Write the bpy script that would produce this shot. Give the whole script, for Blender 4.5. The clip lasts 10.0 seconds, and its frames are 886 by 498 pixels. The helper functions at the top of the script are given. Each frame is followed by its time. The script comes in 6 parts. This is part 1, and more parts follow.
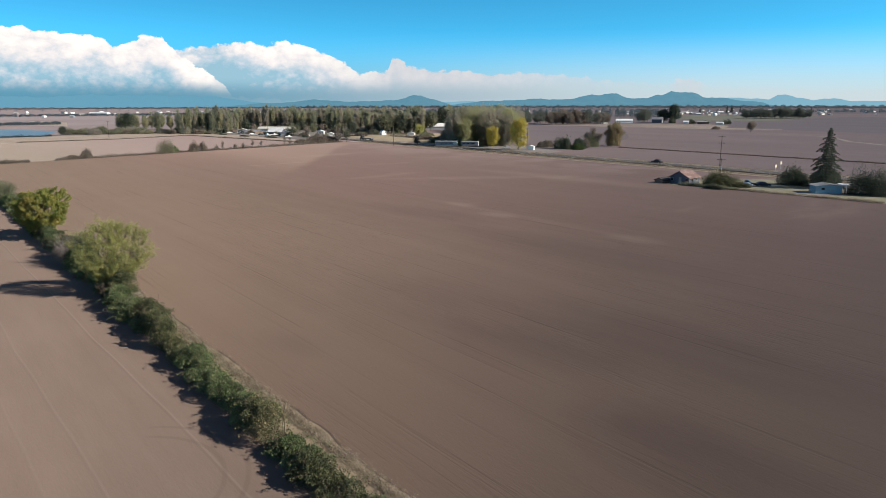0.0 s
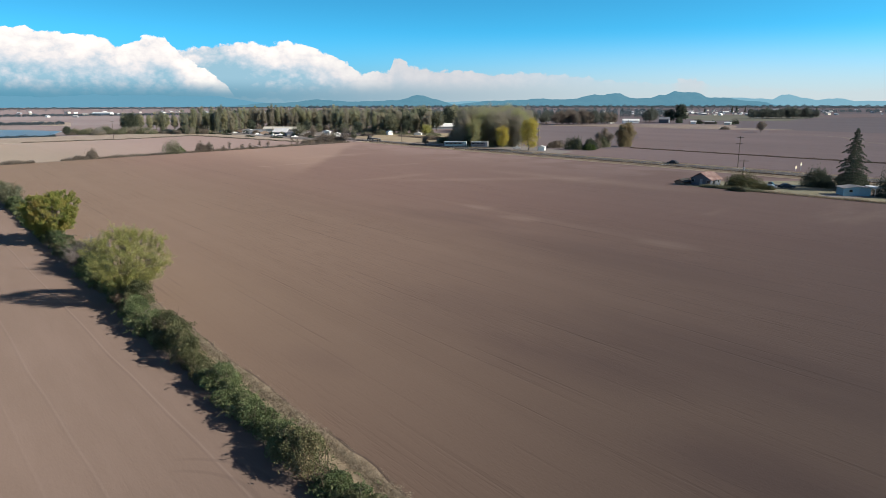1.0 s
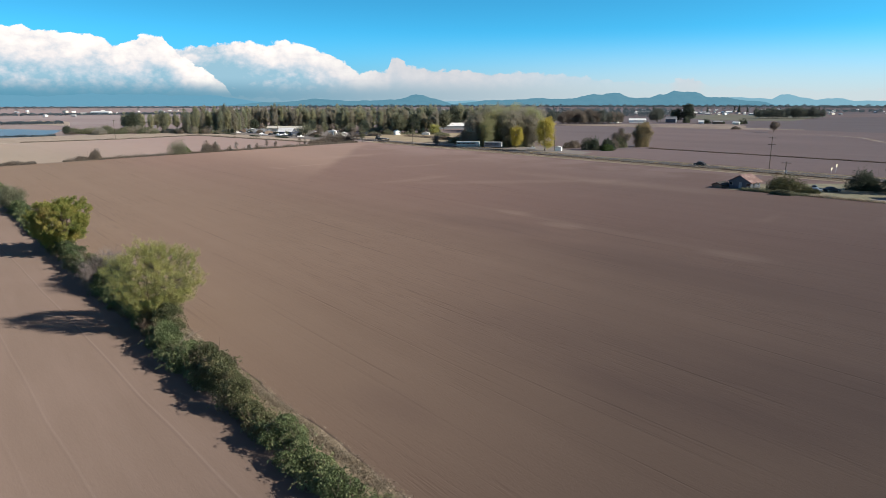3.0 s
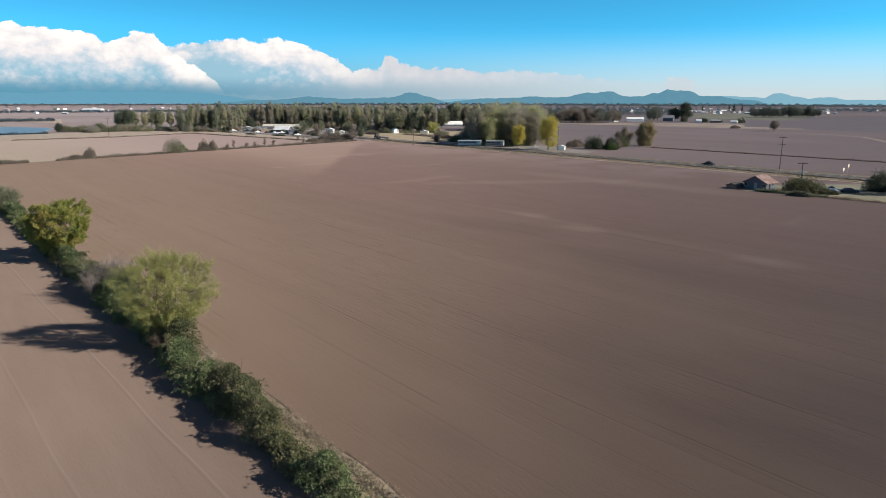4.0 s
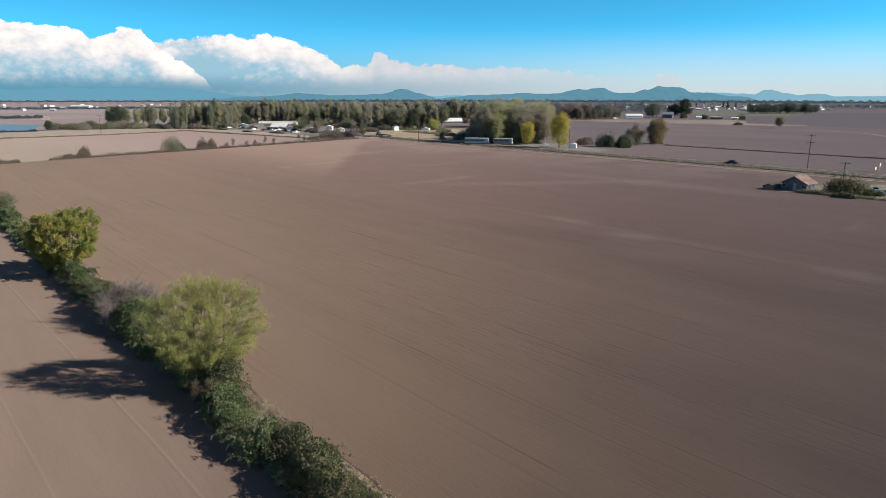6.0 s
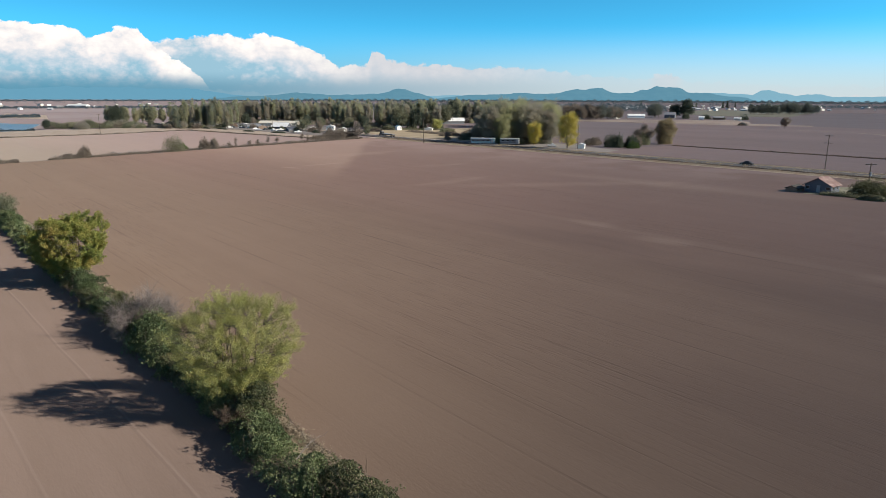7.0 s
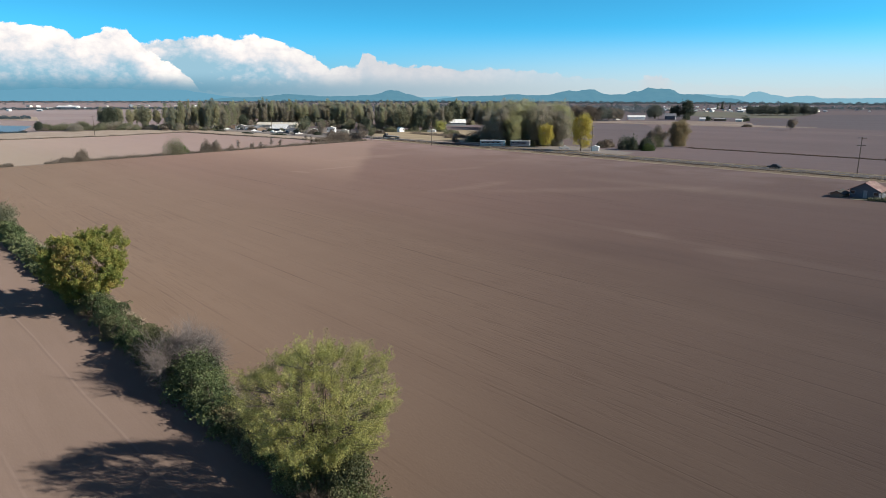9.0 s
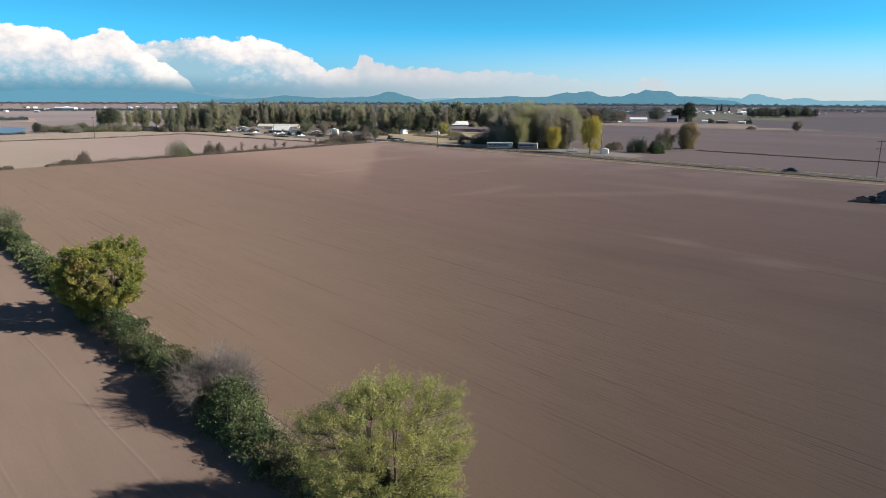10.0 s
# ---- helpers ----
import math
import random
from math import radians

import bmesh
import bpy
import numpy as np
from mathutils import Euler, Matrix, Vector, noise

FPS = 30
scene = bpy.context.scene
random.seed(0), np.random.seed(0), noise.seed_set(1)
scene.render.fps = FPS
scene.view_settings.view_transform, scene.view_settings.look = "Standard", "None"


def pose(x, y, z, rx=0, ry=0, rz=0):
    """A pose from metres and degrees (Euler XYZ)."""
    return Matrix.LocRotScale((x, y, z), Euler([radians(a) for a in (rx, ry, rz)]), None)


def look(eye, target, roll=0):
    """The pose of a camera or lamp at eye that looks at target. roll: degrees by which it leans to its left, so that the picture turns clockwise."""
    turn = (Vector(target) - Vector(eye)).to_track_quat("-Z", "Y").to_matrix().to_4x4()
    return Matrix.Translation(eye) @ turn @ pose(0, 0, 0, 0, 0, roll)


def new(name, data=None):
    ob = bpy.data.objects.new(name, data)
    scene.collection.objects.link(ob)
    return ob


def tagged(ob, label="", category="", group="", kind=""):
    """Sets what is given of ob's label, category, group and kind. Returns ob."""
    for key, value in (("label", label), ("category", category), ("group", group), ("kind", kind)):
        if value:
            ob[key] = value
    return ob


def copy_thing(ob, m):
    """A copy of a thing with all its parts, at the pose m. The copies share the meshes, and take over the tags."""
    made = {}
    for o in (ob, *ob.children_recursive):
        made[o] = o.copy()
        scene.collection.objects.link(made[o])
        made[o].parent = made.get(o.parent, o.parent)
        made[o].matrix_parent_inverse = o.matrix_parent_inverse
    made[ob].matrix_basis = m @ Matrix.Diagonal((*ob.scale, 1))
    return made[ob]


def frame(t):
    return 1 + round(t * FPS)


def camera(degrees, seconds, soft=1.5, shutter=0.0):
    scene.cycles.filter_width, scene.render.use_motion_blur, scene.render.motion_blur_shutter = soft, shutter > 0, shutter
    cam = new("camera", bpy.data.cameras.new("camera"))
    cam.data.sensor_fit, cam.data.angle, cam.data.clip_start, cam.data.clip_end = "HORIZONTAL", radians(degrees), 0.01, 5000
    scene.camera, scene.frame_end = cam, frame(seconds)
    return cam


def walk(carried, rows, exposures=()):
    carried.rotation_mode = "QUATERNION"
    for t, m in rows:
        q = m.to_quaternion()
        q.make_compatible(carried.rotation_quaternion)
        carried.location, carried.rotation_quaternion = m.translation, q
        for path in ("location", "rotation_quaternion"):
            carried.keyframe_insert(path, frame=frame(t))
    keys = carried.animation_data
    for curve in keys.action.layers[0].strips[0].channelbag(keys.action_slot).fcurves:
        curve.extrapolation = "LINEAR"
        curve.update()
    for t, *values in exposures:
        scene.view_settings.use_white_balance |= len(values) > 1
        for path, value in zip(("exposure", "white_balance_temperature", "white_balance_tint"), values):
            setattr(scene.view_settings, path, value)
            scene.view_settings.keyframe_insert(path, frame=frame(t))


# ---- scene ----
cam = camera(68.1, 10.0, soft=0.8)
PATH = [
    (0, (-0.341, 1.239, 25.527), (-0.417, 3.19, 25.091), -0.1),
    (0.5, (-2.477, 3.68, 25.501), (-2.555, 5.63, 25.065), -0.1),
    (1, (-4.627, 6.137, 25.478), (-4.709, 8.087, 25.042), -0.1),
    (1.5, (-6.766, 8.638, 25.422), (-6.848, 10.588, 24.986), -0.1),
    (2, (-8.947, 11.195, 25.367), (-9.026, 13.145, 24.932), -0.1),
    (2.5, (-11.157, 13.776, 25.305), (-11.237, 15.726, 24.869), -0.1),
    (4, (-18.002, 21.758, 25.241), (-18.056, 23.708, 24.798), 0.1),
    (4.5, (-20.298, 24.474, 25.26), (-20.346, 26.423, 24.813), 0.1),
    (5, (-22.636, 27.238, 25.289), (-22.675, 29.186, 24.839), 0.2),
    (5.5, (-24.959, 29.982, 25.277), (-24.988, 31.93, 24.825), 0.1),
    (7, (-31.8, 38.008, 24.881), (-31.816, 39.956, 24.428), 0.2),
    (7.5, (-34.113, 40.666, 24.823), (-34.119, 42.614, 24.371), 0.2),
    (8, (-36.402, 43.297, 24.772), (-36.402, 45.246, 24.321), 0.2),
    (8.5, (-38.656, 45.895, 24.712), (-38.65, 47.844, 24.261), 0.2),
    (9, (-40.958, 48.486, 24.65), (-40.948, 50.435, 24.201), 0.2),
    (9.5, (-43.321, 51.046, 24.617), (-43.305, 52.996, 24.171), 0.3),
    (10, (-45.698, 53.553, 24.615), (-45.679, 55.503, 24.171), 0.3),
]
walk(cam, [(t, look(eye, target, roll)) for t, eye, target, roll in PATH], [(0, 0.9), (10, 0.9)])

# ---- light and colour levels ----
SUN_POWER = 3.95
SKY_STEEP = 2.6
SKY_TINT = (0.275, 1.12, 1.17, 1.0)
SKY_LIGHT = 0.11
CLOUD_LIGHT = 0.55
HAZE_LEFT = (0.105, 0.31, 0.44, 1.0)
HAZE_RIGHT = (0.62, 0.67, 0.70, 1.0)
SOIL_DARK = (0.126, 0.084, 0.066)
SOIL_LIGHT = (0.178, 0.122, 0.096)
NEAR_DARK = (0.124, 0.085, 0.074)
NEAR_LIGHT = (0.158, 0.112, 0.097)
# colours of the air before the hills, which the hills themselves emit
HILL_HAZE_NEAR = (0.072, 0.178, 0.245)
HILL_HAZE_FAR = (0.130, 0.255, 0.325)
HILL_HAZE_LEFT = (0.080, 0.200, 0.280)


# ---- plan: u runs along the road and the hedge, v away from the camera's line ----
UX, UY = 0.657, -0.754
VX, VY = 0.754, 0.657
ROAD_V = 246.0


def hedge_v(u):
    """The hedge's middle line: it runs slightly askew to the road."""
    return 20.0 + 0.011 * max(-100.0, min(40.0, u + 35.0))


def uv(u, v):
    return (UX * u + VX * v, UY * u + VY * v)


ROAD_ANGLE = math.degrees(math.atan2(UY, UX))

# ---- world, sun ----
SUN_AZ, SUN_EL = 103.0, 28.5
world = bpy.data.worlds.new("sky")
scene.world = world
world.use_nodes = True


class Tree:
    """Small helper to wire nodes."""

    def __init__(self, nt):
        self.nt = nt
        nt.nodes.clear()

    def n(self, kind, ins=None, operation=None, use_clamp=None, interpolation_type=None, data_type=None, blend_type=None, clamp=None, feature=None,
          sky_type=None, wave_type=None, bands_direction=None, rotation_type=None):
        node = self.nt.nodes.new(kind)
        if operation:
            node.operation = operation
        if use_clamp:
            node.use_clamp = True
        if interpolation_type:
            node.interpolation_type = interpolation_type
        if data_type:
            node.data_type = data_type
        if blend_type:
            node.blend_type = blend_type
        if clamp is not None:
            node.clamp = clamp
        if feature:
            node.feature = feature
        if sky_type:
            node.sky_type = sky_type
        if wave_type:
            node.wave_type = wave_type
        if bands_direction:
            node.bands_direction = bands_direction
        if rotation_type:
            node.rotation_type = rotation_type
        for k, v in (ins or {}).items():
            if isinstance(v, bpy.types.NodeSocket):
                self.nt.links.new(v, node.inputs[k])
            else:
                node.inputs[k].default_value = v
        return node

    def math(self, op, a, b=0.0, c=0.0, clamp=False):
        return self.n("ShaderNodeMath", operation=op, use_clamp=clamp, ins={0: a, 1: b, 2: c}).outputs[0]

    def smooth(self, x, lo, hi, to0=0.0, to1=1.0):
        return self.n("ShaderNodeMapRange", interpolation_type="SMOOTHSTEP", ins={0: x, 1: lo, 2: hi, 3: to0, 4: to1}).outputs[0]

    def mix(self, f, a, b, blend="MIX"):
        m = self.n("ShaderNodeMix", data_type="RGBA", blend_type=blend, ins={0: f, 6: a, 7: b})
        return m.outputs[2]

    def noise(self, vec, scale, detail=4.0, rough=0.55):
        return self.n("ShaderNodeTexNoise", ins={"Vector": vec, "Scale": scale, "Detail": detail, "Roughness": rough}).outputs[0]

    def ramp(self, f, stops):
        r = self.n("ShaderNodeValToRGB", ins={0: f})
        el = r.color_ramp.elements
        while len(el) < len(stops):
            el.new(0.5)
        for e, (p, c) in zip(el, stops):
            e.position, e.color = p, (*c, 1)
        return r.outputs[0]

    def curve(self, x, pts, x0, x1, y0, y1):
        """A profile y(x) through the given points."""
        f = self.n("ShaderNodeMapRange", ins={0: x, 1: x0, 2: x1, 3: 0.0, 4: 1.0}).outputs[0]
        node = self.n("ShaderNodeFloatCurve", ins={"Value": f})
        cv = node.mapping.curves[0]
        norm = [((px - x0) / (x1 - x0), (py - y0) / (y1 - y0)) for px, py in pts]
        cv.points[0].location = norm[0]
        cv.points[1].location = norm[-1]
        for p in norm[1:-1]:
            cv.points.new(*p)
        for p in cv.points:
            p.handle_type = "VECTOR"
        node.mapping.update()
        return self.n("ShaderNodeMapRange", clamp=False, ins={0: node.outputs[0], 1: 0.0, 2: 1.0, 3: y0, 4: y1}).outputs[0]


w = Tree(world.node_tree)
co = w.n("ShaderNodeTexCoord").outputs["Generated"]
sep = w.n("ShaderNodeSeparateXYZ", ins={0: co})
sx, sy, sz = sep.outputs
az = w.math("MULTIPLY", w.math("ARCTAN2", sx, sy), 57.2958)
el = w.math("MULTIPLY", w.math("ARCSINE", sz), 57.2958)
# a clear, deep-blue autumn sky: the gradient sets in close above the horizon
lift = w.n("ShaderNodeCombineXYZ", ins={0: sx, 1: sy, 2: w.math("MULTIPLY_ADD", sz, SKY_STEEP, 0.06)}).outputs[0]
sky_node = w.n("ShaderNodeTexSky", sky_type="NISHITA")
sky_node.sun_disc, sky_node.sun_elevation, sky_node.sun_rotation = False, radians(SUN_EL), radians(SUN_AZ)
sky_node.air_density, sky_node.dust_density, sky_node.ozone_density = 1.0, 0.3, 3.0
w.nt.links.new(lift, sky_node.inputs[0])
sky = sky_node.outputs[0]
tint = w.mix(w.smooth(el, 9.0, 28.0), SKY_TINT, (0.77, 0.63, 0.59, 1.0))
sky = w.mix(1.0, sky, tint, "MULTIPLY")
# distant cumulus: two banks with billowing tops, whose feet sink into haze
flat = w.n("ShaderNodeCombineXYZ", ins={0: az, 1: w.math("MULTIPLY", el, 1.35)}).outputs[0]
big = w.noise(flat, 0.55, 5.0, 0.6)
fine = w.noise(flat, 2.2, 5.0, 0.65)
vor = w.n("ShaderNodeTexVoronoi", feature="SMOOTH_F1", ins={"Vector": w.n("ShaderNodeVectorMath", operation="ADD", ins={0: flat, 1: w.n("ShaderNodeVectorMath", operation="SCALE", ins={0: w.n("ShaderNodeTexNoise", ins={"Vector": flat, "Scale": 1.2, "Detail": 3.0}).outputs[1], 3: 0.9}).outputs[0]}).outputs[0], "Scale": 1.05, "Smoothness": 0.35}).outputs["Distance"]
rough_edge = w.math("ADD", w.math("MULTIPLY_ADD", fine, 0.5, -0.25), w.math("MULTIPLY_ADD", vor, -0.5, 0.2))
el_b = w.math("SUBTRACT", el, rough_edge)
BANK_A = [(-60, 2.6), (-50, 4.2), (-42, 5.4), (-35, 5.2), (-33.8, 5.4), (-33, 5.1), (-31.7, 5.15), (-30.5, 4.95), (-29, 5.1), (-27.7, 4.25), (-27, 4.6),
          (-26.1, 4.9), (-25.9, 5.2), (-24.5, 5.1), (-24, 4.45), (-22.8, 3.35), (-21.2, 2.3), (-20.2, 1.7), (-19.6, 0.5), (-15, 0.3), (30, 0.2)]
BANK_B = [(-60, 2.0), (-30, 3.9), (-24, 4.15), (-22.3, 4.3), (-19.8, 4.65), (-18.3, 4.9), (-16.7, 4.6), (-15.4, 4.95), (-13.6, 4.7), (-12.2, 4.1), (-11.3, 3.9),
          (-10.2, 3.05), (-9.3, 2.5), (-6.8, 2.65), (-6.55, 3.75), (-6.1, 3.85), (-5.6, 3.5), (-5.3, 3.1), (-4.1, 2.8), (2.8, 2.5), (6.1, 2.5), (11.6, 1.85),
          (16.4, 1.5), (17.2, 2.0), (18.4, 1.95), (19, 1.4), (26, 1.0), (40, 0.8)]
pa = w.curve(az, BANK_A, -60, 40, 0, 6)
pb = w.curve(az, BANK_B, -60, 40, 0, 6)
da = w.math("SUBTRACT", pa, el_b)
db = w.math("SUBTRACT", pb, el_b)
ma = w.smooth(da, -0.02, 0.12)
mb = w.smooth(db, -0.03, 0.16)
# thin veil to the right: the second bank fades out
veil = w.math("MAXIMUM", w.smooth(az, -2.0, 18.0, 1.0, 0.22), w.smooth(w.math("ABSOLUTE", w.math("SUBTRACT", az, 17.7)), 0.5, 2.0, 0.7, 0.0))
mb = w.math("MULTIPLY", mb, veil)
lit = w.math("MULTIPLY_ADD", big, 0.8, w.math("MULTIPLY_ADD", vor, -0.42, 0.47))
lit = w.math("ADD", lit, w.math("MULTIPLY_ADD", fine, 0.35, -0.17))
shade_a = w.math("SUBTRACT", lit, w.smooth(da, 0.5, 3.2, 0.0, 0.56))
shade_b = w.math("SUBTRACT", w.math("SUBTRACT", lit, w.smooth(db, 0.5, 2.8, 0.0, 0.6)), w.smooth(az, -11.0, -2.0, 0.0, 0.22))
CLOUD = [(0.0, (0.33, 0.55, 0.68)), (0.26, (0.60, 0.69, 0.77)), (0.48, (0.90, 0.86, 0.86)), (0.74, (1.09, 1.03, 0.97))]
col_a = w.ramp(shade_a, CLOUD)
col_b = w.ramp(w.math("SUBTRACT", shade_b, w.smooth(w.math("ABSOLUTE", w.math("ADD", az, 21.0)), 0.0, 4.5, 0.4, 0.0)), CLOUD)
col_b = w.mix(w.smooth(az, -16.0, -4.0, 0.0, 0.80), col_b, (0.60, 0.63, 0.68, 1.0))
clouds = w.mix(ma, col_b, col_a)
mask = w.math("MAXIMUM", ma, mb)
haze_col = w.mix(w.smooth(az, -30.0, 24.0), HAZE_LEFT, HAZE_RIGHT)
clouds = w.mix(w.smooth(el, 0.5, 2.1, 0.95, 0.0), clouds, haze_col)
clouds = w.n("ShaderNodeVectorMath", operation="SCALE", ins={0: clouds, 3: CLOUD_LIGHT}).outputs[0]
sky = w.n("ShaderNodeVectorMath", operation="SCALE", ins={0: sky, 3: SKY_LIGHT}).outputs[0]
haze_b = w.n("ShaderNodeVectorMath", operation="SCALE", ins={0: haze_col, 3: CLOUD_LIGHT}).outputs[0]
sky = w.mix(w.smooth(el, 0.0, 6.0, 0.94, 0.0), sky, haze_b)
total = w.mix(mask, sky, clouds)
bg = w.n("ShaderNodeBackground", ins={0: total, 1: 1.0})
w.nt.links.new(bg.outputs[0], w.n("ShaderNodeOutputWorld").inputs[0])

sun = new("sun", bpy.data.lights.new("sun", "SUN"))
sun.data.energy, sun.data.angle, sun.data.color = SUN_POWER, radians(0.6), (1.0, 0.92, 0.80)
sun_way = Vector((math.sin(radians(SUN_AZ)) * math.cos(radians(SUN_EL)), math.cos(radians(SUN_AZ)) * math.cos(radians(SUN_EL)), math.sin(radians(SUN_EL))))
sun.matrix_world = look(sun_way * 300, (0, 0, 0))


# ---- materials ----
def material(name):
    m = bpy.data.materials.new(name)
    m.use_nodes = True
    t = Tree(m.node_tree)
    out = t.n("ShaderNodeOutputMaterial")
    return m, t, out


def surface(t, out, colour, rough=0.85, metal=0.0, bump=None, strength=0.4, dist=0.05, **more):
    ins = {"Base Color": colour, "Roughness": rough, "Metallic": metal}
    ins.update(more)
    p = t.n("ShaderNodeBsdfPrincipled", ins=ins)
    if bump is not None:
        b = t.n("ShaderNodeBump", ins={"Strength": strength, "Distance": dist, "Height": bump})
        t.nt.links.new(b.outputs[0], p.inputs["Normal"])
    t.nt.links.new(p.outputs[0], out.inputs[0])
    return p


def rgba(c, k=1.0):
    return (c[0] * k, c[1] * k, c[2] * k, 1.0)


def soil(name, dark, light, line=0.5, patch=0.5, dust=None, tram=False):
    """Dry tilled earth: clods, rows along the road's direction, broad drier patches."""
    m, t, out = material(name)
    co = t.n("ShaderNodeTexCoord").outputs["Object"]
    rot = t.n("ShaderNodeVectorRotate", rotation_type="Z_AXIS", ins={"Vector": co, "Angle": -radians(ROAD_ANGLE)}).outputs[0]
    rows = t.n("ShaderNodeMapping", ins={"Vector": rot, "Scale": (0.012, 1.0, 1.0)}).outputs[0]
    row1 = t.noise(rows, 1.1, 3.0, 0.6)
    row2 = t.noise(rows, 0.22, 3.0, 0.6)
    wide = t.n("ShaderNodeMapping", ins={"Vector": rot, "Scale": (0.35, 1.0, 1.0)}).outputs[0]
    broad = t.noise(wide, 0.018, 4.0, 0.55)
    mid = t.noise(rot, 0.12, 5.0, 0.6)
    clod = t.noise(t.n("ShaderNodeMapping", ins={"Vector": rot, "Scale": (0.4, 1.0, 1.0)}).outputs[0], 4.5, 5.0, 0.7)
    f = t.math("MULTIPLY_ADD", t.math("SUBTRACT", broad, 0.5), 1.6 * patch, 0.5)
    f = t.math("MULTIPLY_ADD", t.math("SUBTRACT", row2, 0.5), 0.5 * line, f)
    f = t.math("MULTIPLY_ADD", t.math("SUBTRACT", mid, 0.5), 0.35, f)
    f = t.math("MULTIPLY_ADD", t.math("SUBTRACT", clod, 0.5), 0.5, f, clamp=True)
    col = t.mix(f, rgba(dark), rgba(light))
    hue = t.smooth(t.math("MULTIPLY_ADD", t.noise(wide, 0.02, 3.0, 0.5), 60.0, t.n("ShaderNodeSeparateXYZ", ins={0: rot}).outputs[1]), 45.0, 170.0)
    col = t.mix(1.0, col, t.mix(hue, (0.96, 1.01, 0.96, 1.0), (1.03, 0.975, 1.04, 1.0)), "MULTIPLY")
    # single wheel ruts, thin and broken
    thin = t.smooth(row1, 0.58, 0.68)
    broken = t.smooth(t.noise(t.n("ShaderNodeMapping", ins={"Vector": rot, "Scale": (0.02, 0.25, 1.0)}).outputs[0], 1.0, 3.0), 0.42, 0.66)
    thin = t.math("MULTIPLY", thin, broken)
    col = t.mix(t.math("MULTIPLY", thin, 0.42 * line), col, rgba(dark, 0.6))
    row3 = t.noise(t.n("ShaderNodeMapping", ins={"Vector": rot, "Scale": (0.07, 1.0, 1.0)}).outputs[0], 2.6, 3.0, 0.6)
    worked = t.smooth(t.noise(t.n("ShaderNodeMapping", ins={"Vector": rot, "Scale": (0.012, 0.05, 1.0)}).outputs[0], 1.0, 3.0), 0.40, 0.62)
    comb = t.math("MULTIPLY", t.smooth(row3, 0.48, 0.68), worked)
    col = t.mix(t.math("MULTIPLY", comb, 0.30 * line), col, rgba(dark, 0.72))
    rut = None
    if tram:
        # wheel ruts one drill's width apart, worn away here and there
        s = t.n("ShaderNodeSeparateXYZ", ins={0: rot})
        wob = t.math("MULTIPLY_ADD", t.noise(t.n("ShaderNodeMapping", ins={"Vector": rot, "Scale": (0.02, 0.3, 1.0)}).outputs[0], 1.0, 3.0), 0.9, -0.45)
        vv = t.math("ADD", t.math("ADD", s.outputs[1], wob), 2.825 - 27.5 + 565.0)
        for shift, strong in ((0.0, 1.0), (1.75, 0.4)):
            d = t.math("ABSOLUTE", t.math("SUBTRACT", t.math("FLOORED_MODULO", t.math("ADD", vv, shift), 5.65), 2.825))
            left = t.smooth(t.noise(t.n("ShaderNodeMapping", ins={"Vector": rot, "Location": (shift * 9, 3 * shift, 0), "Scale": (0.03, 0.18, 1.0)}).outputs[0], 1.0, 3.0), 0.46, 0.68)
            line_here = t.math("MULTIPLY", t.smooth(d, 0.06, 0.20, strong, 0.0), left)
            rut = line_here if rut is None else t.math("MAXIMUM", rut, line_here)
        col = t.mix(t.math("MULTIPLY", rut, 0.40), col, rgba(dark, 0.5))
    if dust:
        col = dust(t, rot, co, col)
    h = t.math("MULTIPLY_ADD", row1, 0.55 * line, t.math("MULTIPLY", clod, 1.0))
    h = t.math("MULTIPLY_ADD", thin, -1.0 * line, h)
    h = t.math("MULTIPLY_ADD", comb, -0.8 * line, h)
    if rut is not None:
        h = t.math("MULTIPLY_ADD", rut, -0.9, h)
    surface(t, out, col, 0.95, bump=h, strength=0.36, dist=0.05, **{"Specular IOR Level": 0.15, "Diffuse Roughness": 1.0})
    return m


